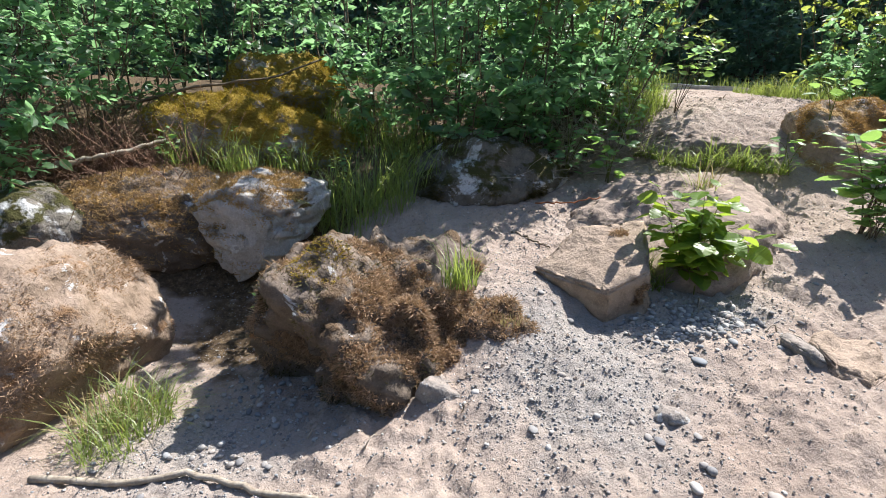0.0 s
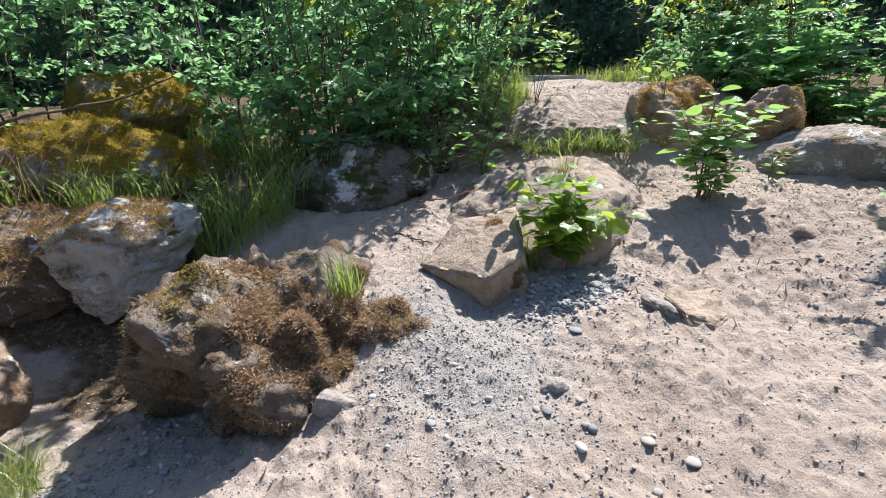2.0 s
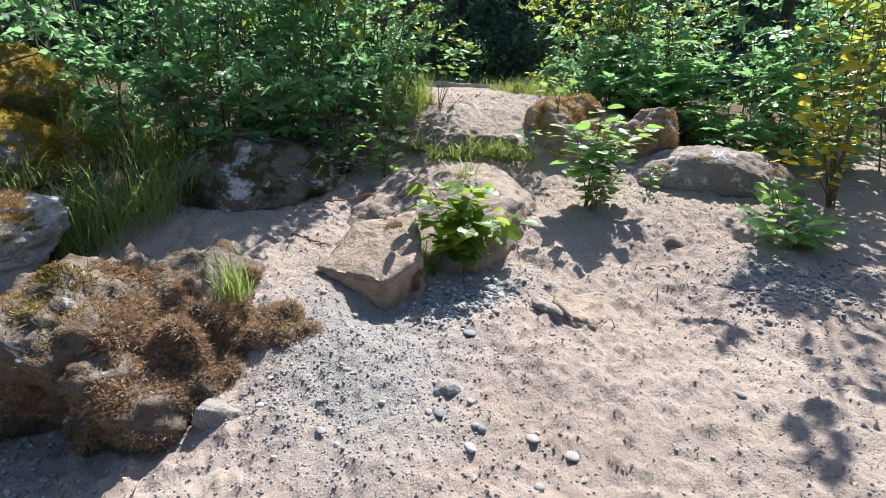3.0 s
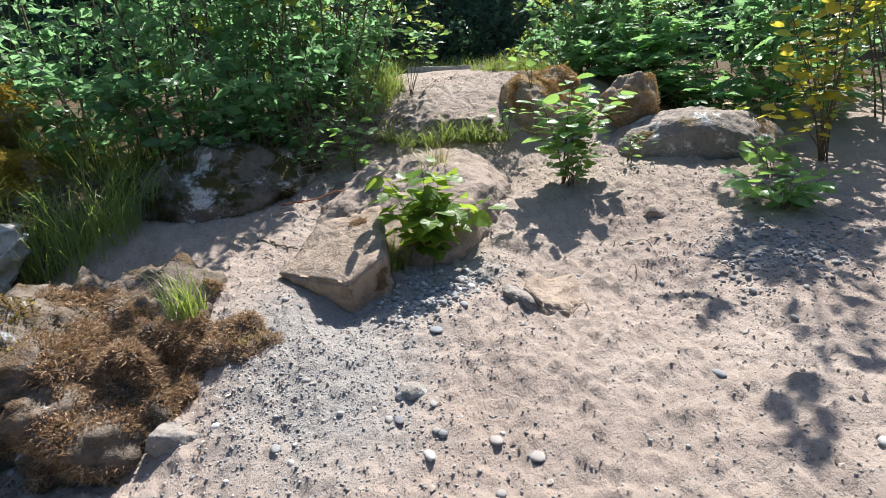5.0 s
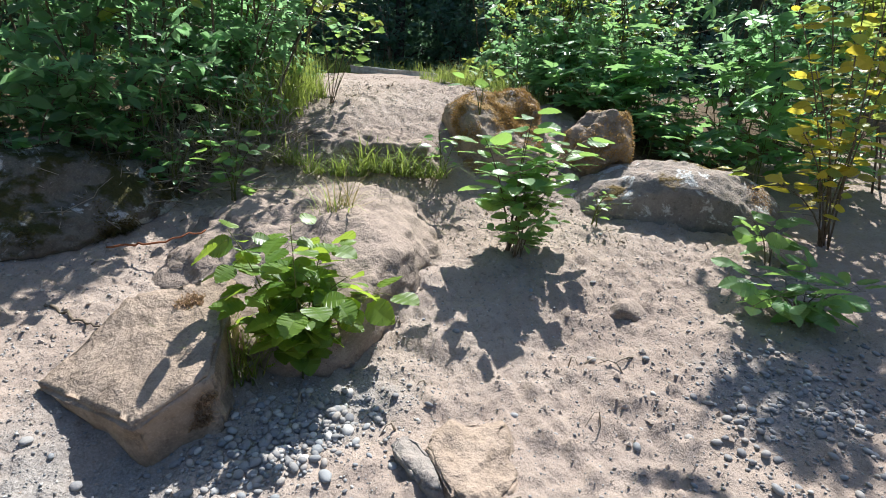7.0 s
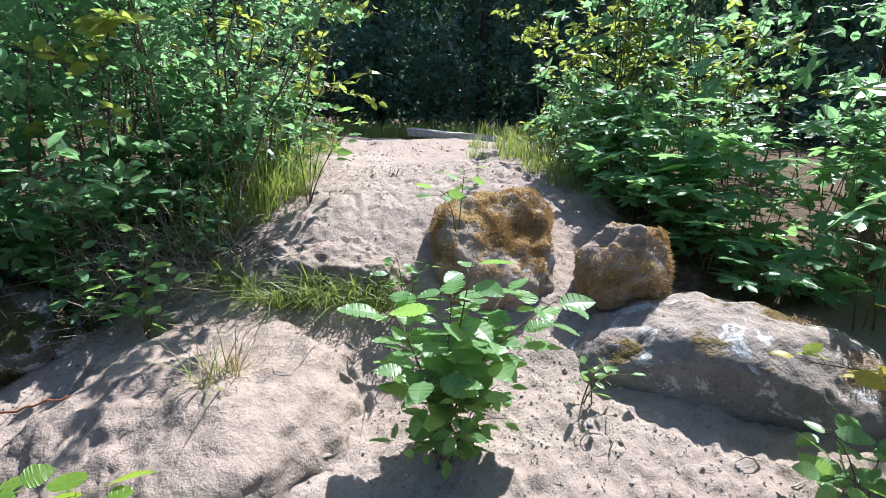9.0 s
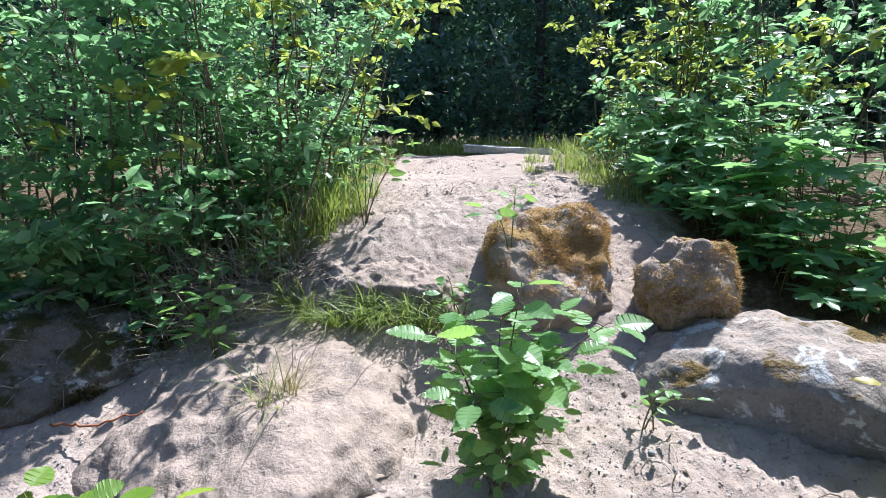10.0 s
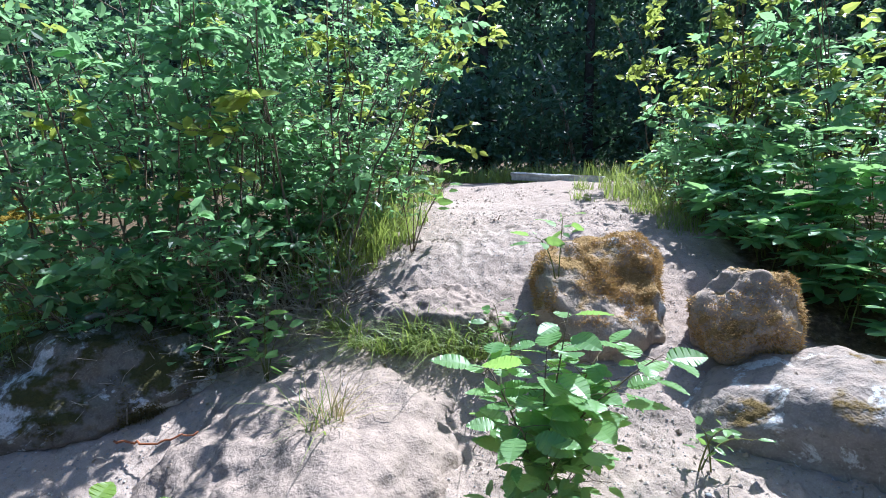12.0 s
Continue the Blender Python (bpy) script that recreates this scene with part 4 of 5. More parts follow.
# ---- leaves large enough to count ----
def toothed_leaf(name, material, teeth=7, width=0.62, pleat=0.03, seed=0):
    """A serrated, pleated leaf of length 1 along x, with its midrib sunk."""
    rng = np.random.default_rng(seed)
    t = np.linspace(0, 1, teeth + 1)
    half = width * 0.5 * np.sin(np.pi * np.clip(t, 0, 1) ** 0.75) ** 0.8
    droop = -0.16 * t ** 2 + 0.02
    v = [(t[i], 0, droop[i]) for i in range(teeth + 1)]
    f = []
    for sgn in (1, -1):
        prev = None
        for i in range(teeth):
            a, b = len(v), len(v) + 1
            w = half[i] if i else 0.02
            v.append((t[i] + 0.02, sgn * w * 0.97, droop[i] + 0.10 * w + pleat * (-1) ** i))
            v.append((t[i] + 0.85 / teeth, sgn * (0.5 * (half[i] + half[i + 1]) * 1.06), droop[i] + 0.06 * half[i] - pleat * 0.5 + rng.uniform(-0.008, 0.008)))
            quad = (i, i + 1, b, a) if sgn < 0 else (i, a, b, i + 1)
            f.append(quad)
            if prev is not None:
                f.append((i, a, prev) if sgn < 0 else (i, prev, a))
            prev = b
    me = mesh_data(name, np.array(v), f, False)
    me.materials.append(material)
    return me


def lobed_leaf(name, material, lobes=5, seed=0):
    """A broad five-lobed leaf, length about 1, its stalk at the origin."""
    rng = np.random.default_rng(seed)
    v, f = [(0.30, 0, 0.03)], []
    n = lobes * 4
    for i in range(n + 1):
        a = -2.5 + 5.0 * i / n
        k = i % 4
        r = (0.30, 0.50, 0.66, 0.50)[k] * (1.0 if abs(a) < 1.6 else 0.8) * rng.uniform(0.94, 1.06)
        v.append((0.30 + r * math.cos(a), r * math.sin(a), 0.03 - 0.16 * r * r + (0.035 if k == 0 else 0)))
    v.append((0, 0, 0))
    f = [(0, i, i + 1) for i in range(1, n + 1)]
    me = mesh_data(name, np.array(v[:-1]), f, False)
    me.materials.append(material)
    return me


def leafy_plant(name, place, stems, leafs, size, seed, label, category, stem_mat, leaf_label="", droop=0.2, upness=0.65, stem_r=0.004, low=0.15, group="", jitter=0.02):
    """stems: (dx, dy, height, bend, number of leaves). Each leaf is a part of its own."""
    rng = np.random.default_rng(seed)
    ob = thing(name, place, label, category, group)
    for dx, dy, h, sag, count in stems:
        base = np.array([rng.normal(0, jitter), rng.normal(0, jitter), -0.02])
        pts = arc_points(base, base + [dx, dy, h], sag, 7)
        pile = Pile()
        tube(pile, pts, stem_r, stem_r * 0.35, 5)
        for k in range(count):
            t = low + (1 - low) * (k + rng.uniform(0.2, 0.8)) / count
            i = min(int(t * 6), 5)
            root = pts[i] + (pts[i + 1] - pts[i]) * (t * 6 - i)
            az = 2.4 * k + rng.uniform(-0.5, 0.5)
            d = np.array([math.cos(az), math.sin(az), rng.uniform(-droop, 0.45)])
            if k == count - 1:
                d = np.array([math.cos(az), math.sin(az), 0.15])
            stalk = root + d * size * rng.uniform(0.15, 0.7)
            tube(pile, [root, (root + stalk) / 2 + [0, 0, 0.004], stalk], stem_r * 0.3, stem_r * 0.2, 3)
            up = rng.normal(0, 1, (1, 3)) * (1 - upness) + [[0, 0, upness]]
            m = frames_of(d[None], up)[0]
            s = size * rng.uniform(0.55, 1.15)
            mat = Matrix([[*(m[r] * s), stalk[r]] for r in range(3)] + [[0, 0, 0, 1]])
            part("leaf", leafs[rng.integers(len(leafs))], None, ob, leaf_label, at=mat)
        part("stem", pile.data("stem"), stem_mat, ob)
    return ob


SAPLING = [toothed_leaf("leaf", SAPLING_LEAF, 13, 0.60, 0.010, k) for k in range(4)]
HAZEL = [toothed_leaf("leaf", BRAMBLE_LEAF, 10, 0.84, 0.010, 10 + k) for k in range(4)]
BROAD = [lobed_leaf("leaf", BROAD_LEAF, 5, k) for k in range(4)]
HERB = [toothed_leaf("leaf", BROAD_LEAF, 6, 0.44, 0.006, 20 + k) for k in range(3)]
PALE_HERB = [toothed_leaf("leaf", SAPLING_LEAF, 6, 0.46, 0.006, 30 + k) for k in range(3)]
YELLOW = [toothed_leaf("leaf", YELLOW_LEAF if k < 2 else YOUNG_LEAF, 8, 0.5, 0.008, 40 + k) for k in range(3)]


# ---- the slope in the middle ----
leafy_plant("alder_sapling", (2.68, 3.50, gz(2.68, 3.50)),
            ((0.12, 0.05, 0.76, 0.1, 22), (0.46, 0.0, 0.62, 0.4, 24), (-0.20, 0.0, 0.62, 0.3, 20), (0.22, -0.14, 0.56, 0.4, 20), (-0.08, -0.18, 0.48, 0.4, 18), (0.28, 0.12, 0.62, 0.3, 18), (0.02, -0.05, 0.66, 0.1, 20)),
            SAPLING, 0.146, 1, "alder sapling with pleated toothed leaves growing from dirt", "sapling", TWIG, stem_r=0.006, low=0.3, upness=0.8)
leafy_plant("low_seedling", (2.70, 3.42, gz(2.70, 3.42)),
            ((0.14, -0.06, 0.30, 0.3, 16), (-0.12, -0.05, 0.30, 0.3, 16), (0.02, -0.14, 0.24, 0.3, 16), (0.20, 0.05, 0.32, 0.3, 14), (0.0, 0.08, 0.36, 0.3, 14), (-0.04, -0.04, 0.40, 0.2, 16), (0.08, -0.12, 0.38, 0.3, 15), (0.24, -0.06, 0.20, 0.4, 12), (-0.18, -0.10, 0.18, 0.4, 12)),
            PALE_HERB, 0.085, 2, "bushy low growth of small green leaves at sapling's foot", "seedling", TWIG, stem_r=0.003)
leafy_plant("hazel_seedling", (1.46, 3.06, gz(1.46, 3.06)),
            ((-0.02, 0.05, 0.62, 0.1, 30), (-0.18, 0.08, 0.58, 0.3, 28), (0.22, -0.05, 0.42, 0.4, 26), (0.36, -0.02, 0.32, 0.5, 24), (0.04, -0.14, 0.36, 0.4, 24), (-0.10, -0.06, 0.42, 0.3, 22), (0.12, 0.06, 0.54, 0.2, 26), (0.05, 0.0, 0.46, 0.3, 24)),
            HAZEL, 0.115, 3, "bright green broad-leaved seedling beside the stone slab", "seedling", GREEN_STEM, droop=0.6, low=0.2, upness=0.72)
leafy_plant("bramble_plant", (3.62, 2.50, gz(3.62, 2.50)),
            ((-0.32, 0.0, 0.16, 0.6, 13), (-0.12, 0.15, 0.22, 0.4, 12), (0.15, 0.10, 0.24, 0.4, 12), (0.28, -0.1, 0.2, 0.4, 12), (0.0, -0.10, 0.22, 0.3, 12), (-0.2, -0.1, 0.14, 0.5, 10)),
            SAPLING, 0.13, 4, "low bramble with drooping green leaves on dirt", "bramble", TWIG, droop=0.4)
leafy_plant("bramble_plant", (4.05, 2.95, gz(4.05, 2.95)),
            ((-0.22, 0.0, 0.2, 0.5, 11), (-0.05, 0.15, 0.26, 0.4, 11), (0.15, 0.10, 0.24, 0.4, 11)),
            SAPLING, 0.13, 5, "low bramble with drooping green leaves on dirt", "bramble", TWIG, droop=0.4)
leafy_plant("rock_seedling", (2.95, 4.42, 1.20), ((0.02, 0.0, 0.32, 0.1, 9), (-0.10, 0.0, 0.22, 0.3, 7)), PALE_HERB, 0.10, 6, "slender seedling with feathery leaves on a mossy boulder", "seedling", GREEN_STEM, low=0.6)
leafy_plant("pale_sprig", (2.15, 5.35, gz(2.15, 5.35)), ((0.20, -0.15, 0.72, 0.2, 14), (0.36, -0.08, 0.62, 0.3, 13), (0.05, -0.25, 0.66, 0.2, 13), (-0.10, -0.10, 0.74, 0.2, 12), (0.28, 0.10, 0.50, 0.3, 10)), PALE_HERB, 0.10, 7, "leafy sprig with pale shining leaves at path's edge", "sprig", TWIG, low=0.5)
leafy_plant("small_herb", (3.35, 3.62, gz(3.35, 3.62)), ((0.1, -0.03, 0.22, 0.4, 8), (-0.05, 0, 0.2, 0.3, 7), (0.2, 0.0, 0.14, 0.4, 6)), PALE_HERB, 0.06, 8, "small leafy herb at the foot of a boulder", "herb", GREEN_STEM)
leafy_plant("ledge_herb", (2.68, 4.38, gz(2.68, 4.38)), ((-0.05, -0.05, 0.32, 0.3, 9), (0.1, -0.08, 0.28, 0.4, 8), (-0.12, 0, 0.25, 0.3, 7)), PALE_HERB, 0.085, 9, "leafy green herb below the rock ledge", "herb", GREEN_STEM)
for k, (x, y, h) in enumerate(((1.36, 4.50, 0.42), (1.05, 4.62, 0.5), (0.85, 4.85, 0.55), (1.25, 4.85, 0.6), (0.6, 4.95, 0.6), (1.55, 4.95, 0.5), (0.2, 5.0, 0.5))):
    leafy_plant("understory_herb", (x, y, gz(x, y)), ((0.05, -0.08, h, 0.3, 9), (-0.12, -0.05, h * 0.8, 0.3, 8), (0.14, -0.02, h * 0.85, 0.3, 8), (0.02, -0.16, h * 0.5, 0.4, 8), (-0.02, 0.1, h, 0.2, 7)),
                HERB if k % 2 else SAPLING, 0.11, 50 + k, "leafy green herb growing under the shrubs", "herb", GREEN_STEM, group="herbs along the shrubs' foot")
for k, (x, y, h) in enumerate(((4.42, 4.80, 0.55), (4.58, 4.42, 0.5), (4.48, 5.2, 0.6), (4.72, 4.1, 0.5), (4.42, 5.7, 0.55), (4.72, 4.85, 0.9), (4.9, 4.4, 0.9), (5.05, 3.85, 0.85), (5.35, 3.45, 0.8), (5.4, 4.05, 1.1), (4.8, 5.2, 1.0), (4.38, 5.05, 0.6), (4.55, 4.65, 0.75), (4.5, 5.45, 0.8), (4.95, 4.75, 1.1), (5.2, 4.3, 1.2), (4.65, 5.8, 0.9))):
    leafy_plant("broadleaf_plant", (x, y, gz(x, y)), ((-0.18, -0.10, h * 0.7, 0.4, 7), (0.0, -0.22, h * 0.7, 0.4, 7), (-0.08, 0.12, h, 0.3, 7), (0.15, 0.0, h, 0.3, 6), (-0.25, 0.05, h * 0.5, 0.5, 6)),
                BROAD, 0.22, 70 + k, "broad lobed green leaves overhanging the path's edge", "broadleaf plant", GREEN_STEM, droop=0.35, upness=0.75, group="broadleaf plants at the path's edge", jitter=0.06)
leafy_plant("yellow_sapling", (4.72, 3.05, gz(4.72, 3.05)), ((-0.75, -0.10, 1.05, 0.3, 26), (-0.55, 0.15, 1.40, 0.3, 28), (-0.35, -0.10, 1.70, 0.2, 30), (-0.12, 0.12, 2.10, 0.15, 32), (-0.60, -0.05, 0.75, 0.4, 22), (0.12, -0.05, 1.60, 0.2, 26), (-0.20, -0.22, 1.25, 0.3, 24), (-0.40, 0.25, 1.95, 0.2, 28), (0.30, 0.10, 1.9, 0.2, 26), (-0.85, 0.05, 0.50, 0.5, 18)), YELLOW, 0.125, 90, "sapling with arching stems of sunlit yellow leaves", "sapling", TWIG, stem_r=0.006, low=0.25)

for k, (x, y, z) in enumerate(((-1.30, 4.50, 0.60), (-1.72, 4.62, 0.64), (-2.15, 4.40, 0.63), (-0.78, 4.35, 0.52), (-1.02, 3.28, -0.24))):
    leafy_plant("bank_herb", (x, y, z), ((0.03, -0.04, 0.34, 0.2, 12), (-0.06, -0.02, 0.26, 0.3, 9), (0.08, 0.0, 0.22, 0.3, 8)), PALE_HERB, 0.06, 110 + k, "small upright herb on the mossy bank", "herb", GREEN_STEM, group="herbs on the mossy bank")

# ---- grass ----
grass_tuft(0.20, 2.82, 0.33, 130, 0.09, 0.32, 1, lean=1.0, label="tuft of bright green grass growing on the boulder")
grass_tuft(0.46, 2.70, 0.20, 60, 0.10, 0.07, 2, DRY_GRASS, label="short dry grass at the boulder's edge")
grass_tuft(-0.50, 4.12, None, 420, 0.36, 0.72, 3, lean=1.25, width=0.0035, label="long green grass in a thick clump", stretch=(1.1, 0.7))
grass_tuft(-0.12, 4.5, None, 260, 0.28, 0.6, 4, lean=1.2, label="long green grass in a thick clump")
grass_tuft(-1.36, 2.36, None, 320, 0.20, 0.34, 5, lean=1.5, label="green and straw grass at the boulder's foot", stretch=(0.9, 1.5))
grass_tuft(-1.50, 2.45, None, 160, 0.20, 0.26, 6, DRY_GRASS, 1.5, label="straw-coloured grass at the boulder's foot")
for k, (x, y, n, r, h) in enumerate(((-1.25, 4.55, 160, 0.25, 0.35), (-1.75, 4.5, 120, 0.2, 0.35), (-0.9, 4.45, 120, 0.2, 0.3), (-1.55, 4.32, 130, 0.16, 0.32), (-2.1, 4.55, 130, 0.2, 0.36), (-0.75, 5.3, 200, 0.3, 0.5), (-1.0, 5.8, 200, 0.3, 0.5), (-0.3, 5.1, 220, 0.3, 0.55), (-0.72, 3.85, 60, 0.1, 0.14))):
    grass_tuft(x, y, 0.63 if x < -1.1 and y < 4.8 else None, n, r, h * 1.25, 10 + k, lean=1.3, label="wispy green grass on the mossy bank", group="grass on the mossy bank")
for k, (x, y, n, r, h) in enumerate(((1.75, 5.35, 320, 0.22, 0.42), (1.95, 5.6, 300, 0.22, 0.40), (1.55, 5.15, 260, 0.2, 0.38), (2.0, 6.2, 260, 0.25, 0.35), (2.1, 7.2, 260, 0.3, 0.3), (4.25, 6.3, 260, 0.25, 0.3), (4.3, 7.0, 260, 0.3, 0.3), (4.5, 7.9, 240, 0.3, 0.3), (4.2, 5.7, 160, 0.2, 0.22), (3.75, 6.9, 80, 0.12, 0.15), (4.05, 8.0, 90, 0.12, 0.2))):
    grass_tuft(x, y, None, int(n * 1.1), r, h * 1.2, 30 + k, lean=1.2, label="sunlit green grass along the path's edge", group="grass along the path")
for k, (x, y) in enumerate(((1.70, 4.80), (1.79, 4.72), (1.88, 4.62), (2.02, 4.53), (2.14, 4.49), (2.27, 4.46), (2.40, 4.43), (2.52, 4.40), (2.62, 4.36), (2.20, 4.56), (2.45, 4.52))):
    grass_tuft(x, y, max(gz(x, y), 0.77), 72, 0.07, 0.27, 50 + k, lean=1.9, width=0.0042, label="drooping fringe of grass below rock ledge", group="grass fringe on the ledge", toward=(-0.15, -0.35, 0))
grass_tuft(1.84, 3.86, 0.66, 60, 0.08, 0.32, 60, DRY_GRASS, 1.6, label="sparse half-dry grass in a rock crack")
grass_tuft(1.80, 3.82, 0.66, 40, 0.08, 0.34, 61, GRASS, 1.5, label="sparse half-dry grass in a rock crack")
grass_tuft(1.28, 3.12, None, 90, 0.10, 0.34, 62, label="thin grass between slab and seedling", lean=1.2)
grass_tuft(-0.38, 2.45, 0.12, 20, 0.02, 0.10, 63, label="little sprig of grass on mossy boulder")


def far_grass():
    rng = np.random.default_rng(8)
    n = 14000
    x, y = rng.uniform(-4, 10, n), rng.uniform(9.7, 13.0, n)
    pile = Pile()
    blades(pile, np.stack([x, y, ground_z(x, y)], 1), rng.uniform(0.12, 0.4, n), 0.7, rng, 0.008)
    tagged(part("shaded_grass", pile.data("shaded_grass"), GRASS, kind="stuff"), "shaded green grass in front of the wood", "grass")


far_grass()


# ---- dead wood ----
def stick(name, pts, r0, r1, material, label, category="branch", seed=0):
    rng = np.random.default_rng(seed)
    pts = np.asarray(pts, float)
    t = np.linspace(0, 1, len(pts))
    tt = np.linspace(0, 1, 18)
    fine = np.stack([np.interp(tt, t, pts[:, c]) for c in range(3)], 1)
    fine[1:-1] += rng.normal(0, 0.006, (16, 3))
    pile = Pile()
    tube(pile, fine, r0, r1, 7)
    return tagged(part(name, pile.data(name), material), label, category)


def on_ground(*xy, lift=0.012):
    return [(x, y, gz(x, y) + lift) for x, y in xy]


stick("fallen_branch", on_ground((-1.52, 1.97), (-1.2, 1.99), (-0.85, 2.02), (-0.6, 1.95), (-0.3, 1.84)), 0.016, 0.012, DEADWOOD, "bare brown branch lying on gravel", seed=1)
stick("bleached_branch", [(0.25, 4.75, 0.95), (0.5, 4.72, 0.98), (0.75, 4.70, 1.05)], 0.018, 0.012, DEADWOOD, "bleached grey branch lying under shrubs", seed=2)
stick("mossy_branch", [(-2.9, 5.0, 1.05), (-2.2, 4.9, 1.25), (-1.6, 5.3, 1.35), (-1.2, 5.6, 1.55)], 0.015, 0.008, TWIG, "long bare branch across the mossy boulders", seed=3)
stick("grey_branch", [(-2.9, 4.1, 0.65), (-2.5, 4.3, 0.75), (-2.2, 4.6, 0.85)], 0.022, 0.012, DEADWOOD, "weathered grey branch on the mossy bank", seed=4)
stick("red_runner", [(0.75, 4.1, 0.52), (1.0, 4.0, 0.56), (1.2, 4.02, 0.60)], 0.006, 0.004, RED_STEM, "thin red bramble runner across the rock", "runner", seed=5)
stick("dead_twig", on_ground((0.55, 3.75), (0.68, 3.6), (0.78, 3.52)), 0.008, 0.004, TWIG, "short dark twig on shaded dirt", "twig", seed=6)


def dead_tangle(name, count, x0, x1, y_of, spread, length, seed, label, material=DEADWOOD, rise=1.0):
    rng = np.random.default_rng(seed)
    pile = Pile()
    for _ in range(count):
        x = rng.uniform(x0, x1)
        y = y_of(x) + rng.normal(0, spread)
        z = gz(x, y)
        d = rng.normal(0, 1, 3) * [1, 0.8, 0.7]
        d[2] = abs(d[2]) * rise
        d *= length * rng.uniform(0.4, 1.3) / np.linalg.norm(d)
        p = np.array([x, y, z])
        tube(pile, arc_points(p, p + d, rng.uniform(-0.3, 0.5), 4), 0.0045 * rng.uniform(0.5, 1.4), 0.0015, 3)
    tagged(part(name, pile.data(name), material, kind="stuff"), label, "dead twigs")


dead_tangle("dead_twigs", 900, 0.2, 1.8, lambda x: 4.62 + 0.22 * x, 0.16, 0.42, 1, "tangle of dry dead stems under the shrubs")
dead_tangle("dead_brambles", 900, -3.5, -1.9, lambda x: 4.45, 0.30, 0.65, 2, "tangle of brown dead bramble stems", DEAD_STEM, 1.5)
dead_tangle("ground_twigs", 90, -0.5, 4.0, lambda x: 3.2, 0.8, 0.10, 3, "small dry twigs scattered on the dirt", DEADWOOD, 0.12)


def plank():
    """A weathered squared log that lies across the end of the path."""
    bm = bmesh.new()
    bmesh.ops.create_cube(bm, size=1)
    bmesh.ops.scale(bm, vec=(1.36, 0.20, 0.11), verts=bm.verts)
    bmesh.ops.subdivide_edges(bm, edges=bm.edges[:], cuts=14, use_grid_fill=True)
    p = np.array([v.co for v in bm.verts])
    n = fbm(p * [2, 9, 9] + 3, 4)
    for v, k in zip(bm.verts, n):
        v.co += Vector((0.02 * k, 0.02 * k, 0.012 * k + 0.01 * math.sin(v.co.x * 3)))
    z = gz(4.0, 9.2)
    tagged(part("squared_log", bm, GREY_LOG, at=pose(4.01, 9.25, z + 0.06, 0, 3.5, -35.5)), "weathered grey squared log lying at the path's end", "log")


plank()
tagged(stick("leaning_deadwood", [(5.2, 12.6, 1.2), (4.9, 12.6, 2.6), (4.4, 12.8, 3.8)], 0.05, 0.02, DEADWOOD, "dead leaning trunk among dark trees", seed=8), category="dead tree")

scatter_pebbles()
scatter_gravel("gravel", 17000, 0.0025, 0.010, 9, True, "loose grey gravel spread over the dirt")
scatter_gravel("grit", 42000, 0.002, 0.008, 10, False, "fine loose grit and soil crumbs on dirt")
gravel_heap("slab_gravel", 1.38, 2.74, 0.18, 0.11, 640, 0.006, 0.019, 1, "coarse blue-grey gravel heaped beside the slab")
gravel_heap("coarse_gravel", 3.15, 2.15, 0.25, 0.18, 420, 0.006, 0.018, 2, "coarse grey gravel in dappled shade")
gravel_heap("boulder_gravel", -0.75, 2.45, 0.28, 0.30, 320, 0.006, 0.02, 3, "grey stones washed between the boulders")
gravel_heap("edge_gravel", 0.40, 2.28, 0.20, 0.14, 220, 0.004, 0.010, 4, "pale gravel along the mossy boulder's foot")


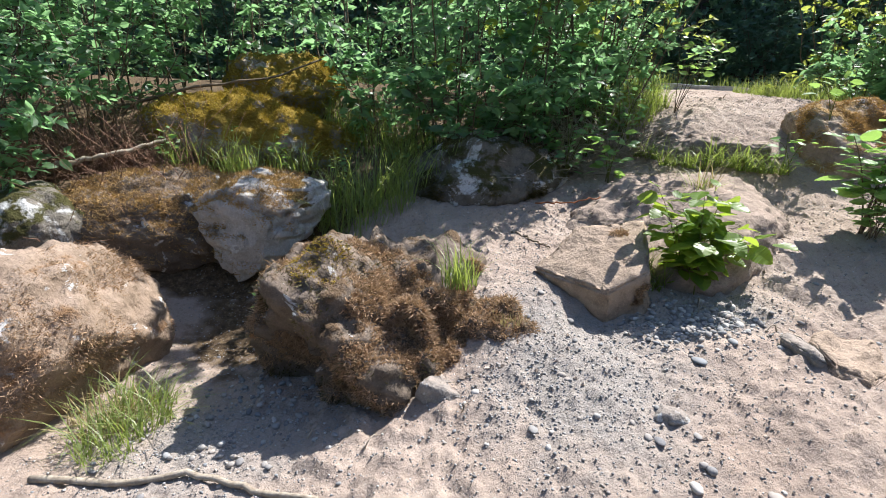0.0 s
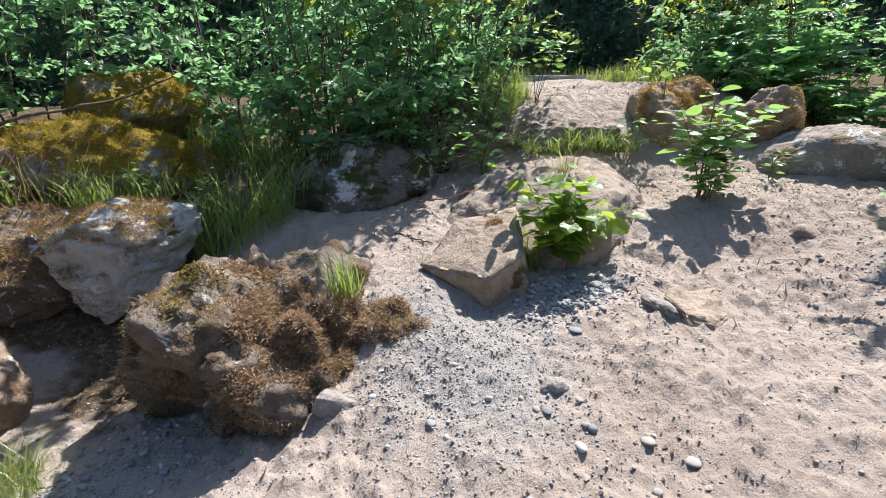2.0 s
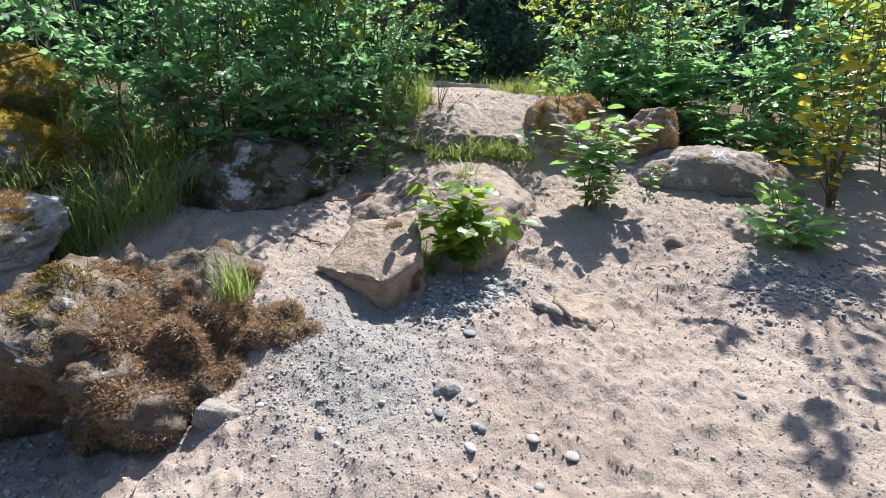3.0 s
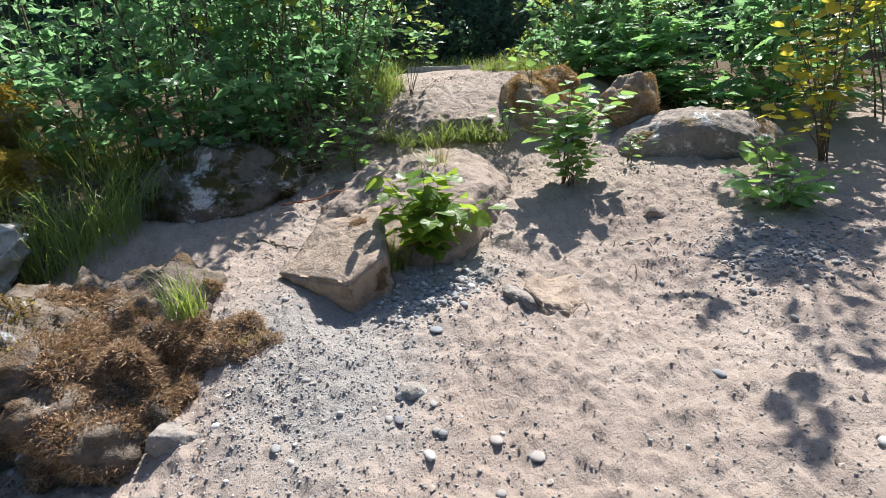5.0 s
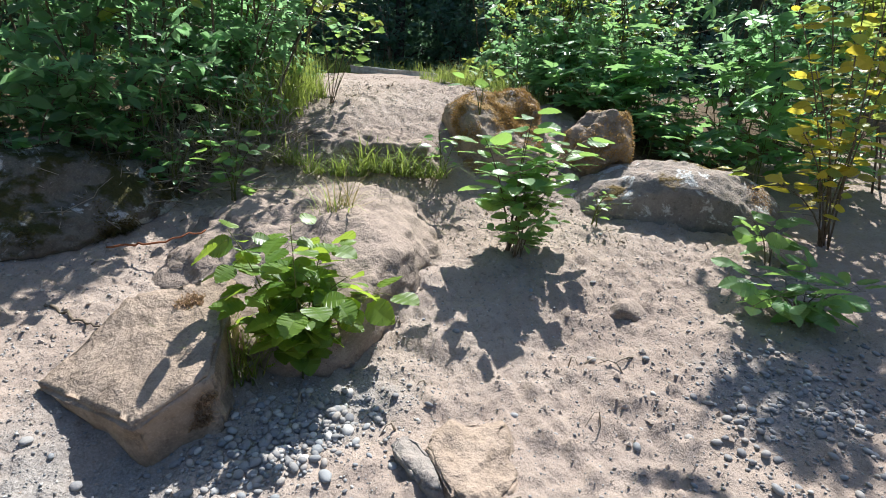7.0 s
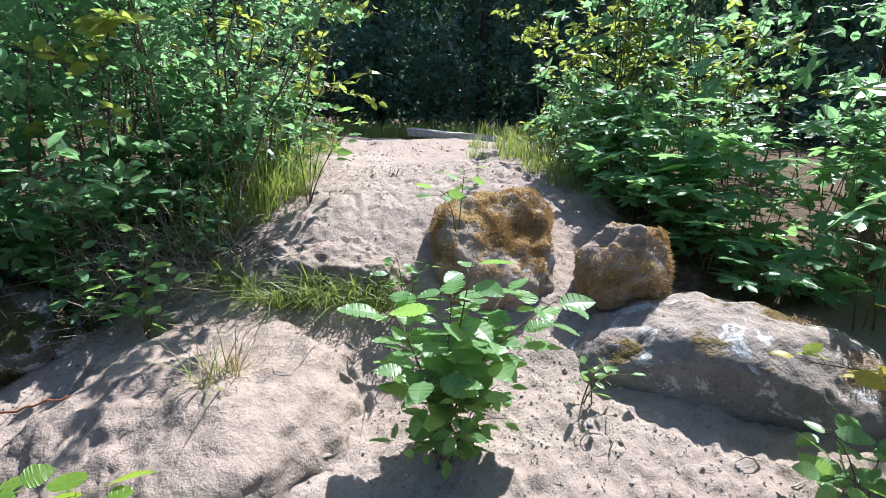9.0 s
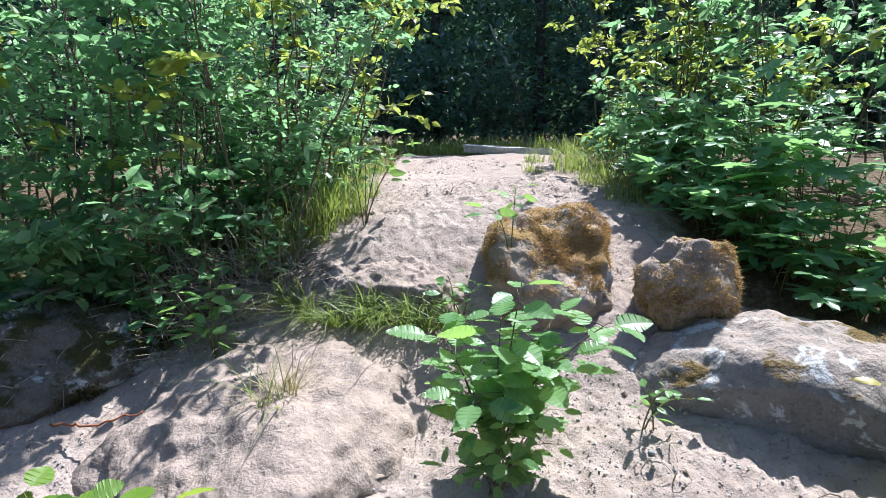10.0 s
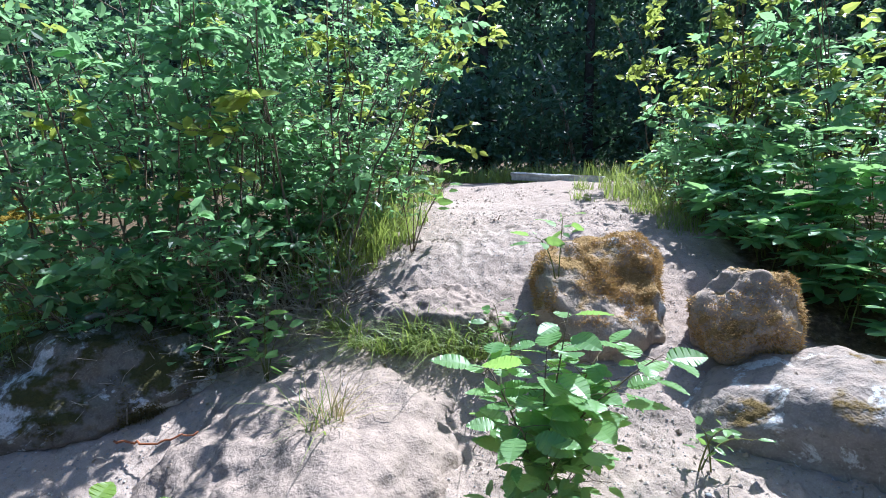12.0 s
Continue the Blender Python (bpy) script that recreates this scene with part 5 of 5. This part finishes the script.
def soil_crumbs():
    """Clods and crumbs of dry soil on trodden ground and on the dusty rocks."""
    rng = np.random.default_rng(31)
    n = 11000
    x, y = rng.uniform(0.2, 4.6, n), rng.uniform(1.0, 8.6, n)
    p = np.stack([x, y, np.zeros(n)], 1)
    loose = 0.25 + 1.2 * fbm(p * 1.6 + 8, 3) + 0.8 * np.exp(-(((x - 2.42) / 0.3) ** 2 + ((y - 3.7) / 0.8) ** 2)) + 0.6 * np.exp(-(((x - 2.5) / 0.6) ** 2 + ((y - 6.3) / 1.0) ** 2)) + 0.5 * np.exp(-(((x - 3.5) / 0.5) ** 2 + ((y - 2.5) / 0.5) ** 2))
    keep = (rng.uniform(0, 1, n) < loose) & (litter_shade_mask(x, y) < 0.4)
    x, y = x[keep], y[keep]
    z = ground_z(x, y)
    for ob in (hump_rock, ledge, dome, moss_rock):
        tree_of = BVHTree.FromPolygons([ob.matrix_basis @ v.co for v in ob.data.vertices], [tuple(f.vertices) for f in ob.data.polygons])
        for k in range(len(x)):
            hit = tree_of.ray_cast(Vector((x[k], y[k], 5)), Vector((0, 0, -1)))
            if hit[0] is not None and hit[0].z > z[k]:
                z[k] = hit[0].z if hit[1].z > 0.75 and rng.uniform() < 0.5 else -9
    on = z > -5
    x, y, z = x[on], y[on], z[on]
    n = len(x)
    s = 0.0035 + 0.014 * rng.uniform(0, 1, n) ** 3.5
    tv = np.array([(1, 0, 0), (0, 1, 0), (-1, 0, 0), (0, -1, 0), (0, 0, 1), (0, 0, -1)], float)
    tf = [(0, 1, 4), (1, 2, 4), (2, 3, 4), (3, 0, 4), (1, 0, 5), (2, 1, 5), (3, 2, 5), (0, 3, 5)]
    v = tv[None] * rng.uniform(0.6, 1.2, (n, 1, 3)) * rng.uniform(0.7, 1.3, (n, 6, 1)) + rng.normal(0, 0.12, (n, 6, 3))
    a = rng.uniform(0, 6.28, n)
    c, d = np.cos(a)[:, None], np.sin(a)[:, None]
    v = np.stack([v[..., 0] * c - v[..., 1] * d, v[..., 0] * d + v[..., 1] * c, v[..., 2] * 0.8], 2) * s[:, None, None]
    pile = Pile()
    pile.many(v + np.stack([x, y, z + 0.08 * s], 1)[:, None], tf)
    tagged(part("soil_crumbs", pile.data("soil_crumbs", False), CRUMB, kind="stuff"), "loose clods and crumbs of dry brown soil", "soil")


soil_crumbs()
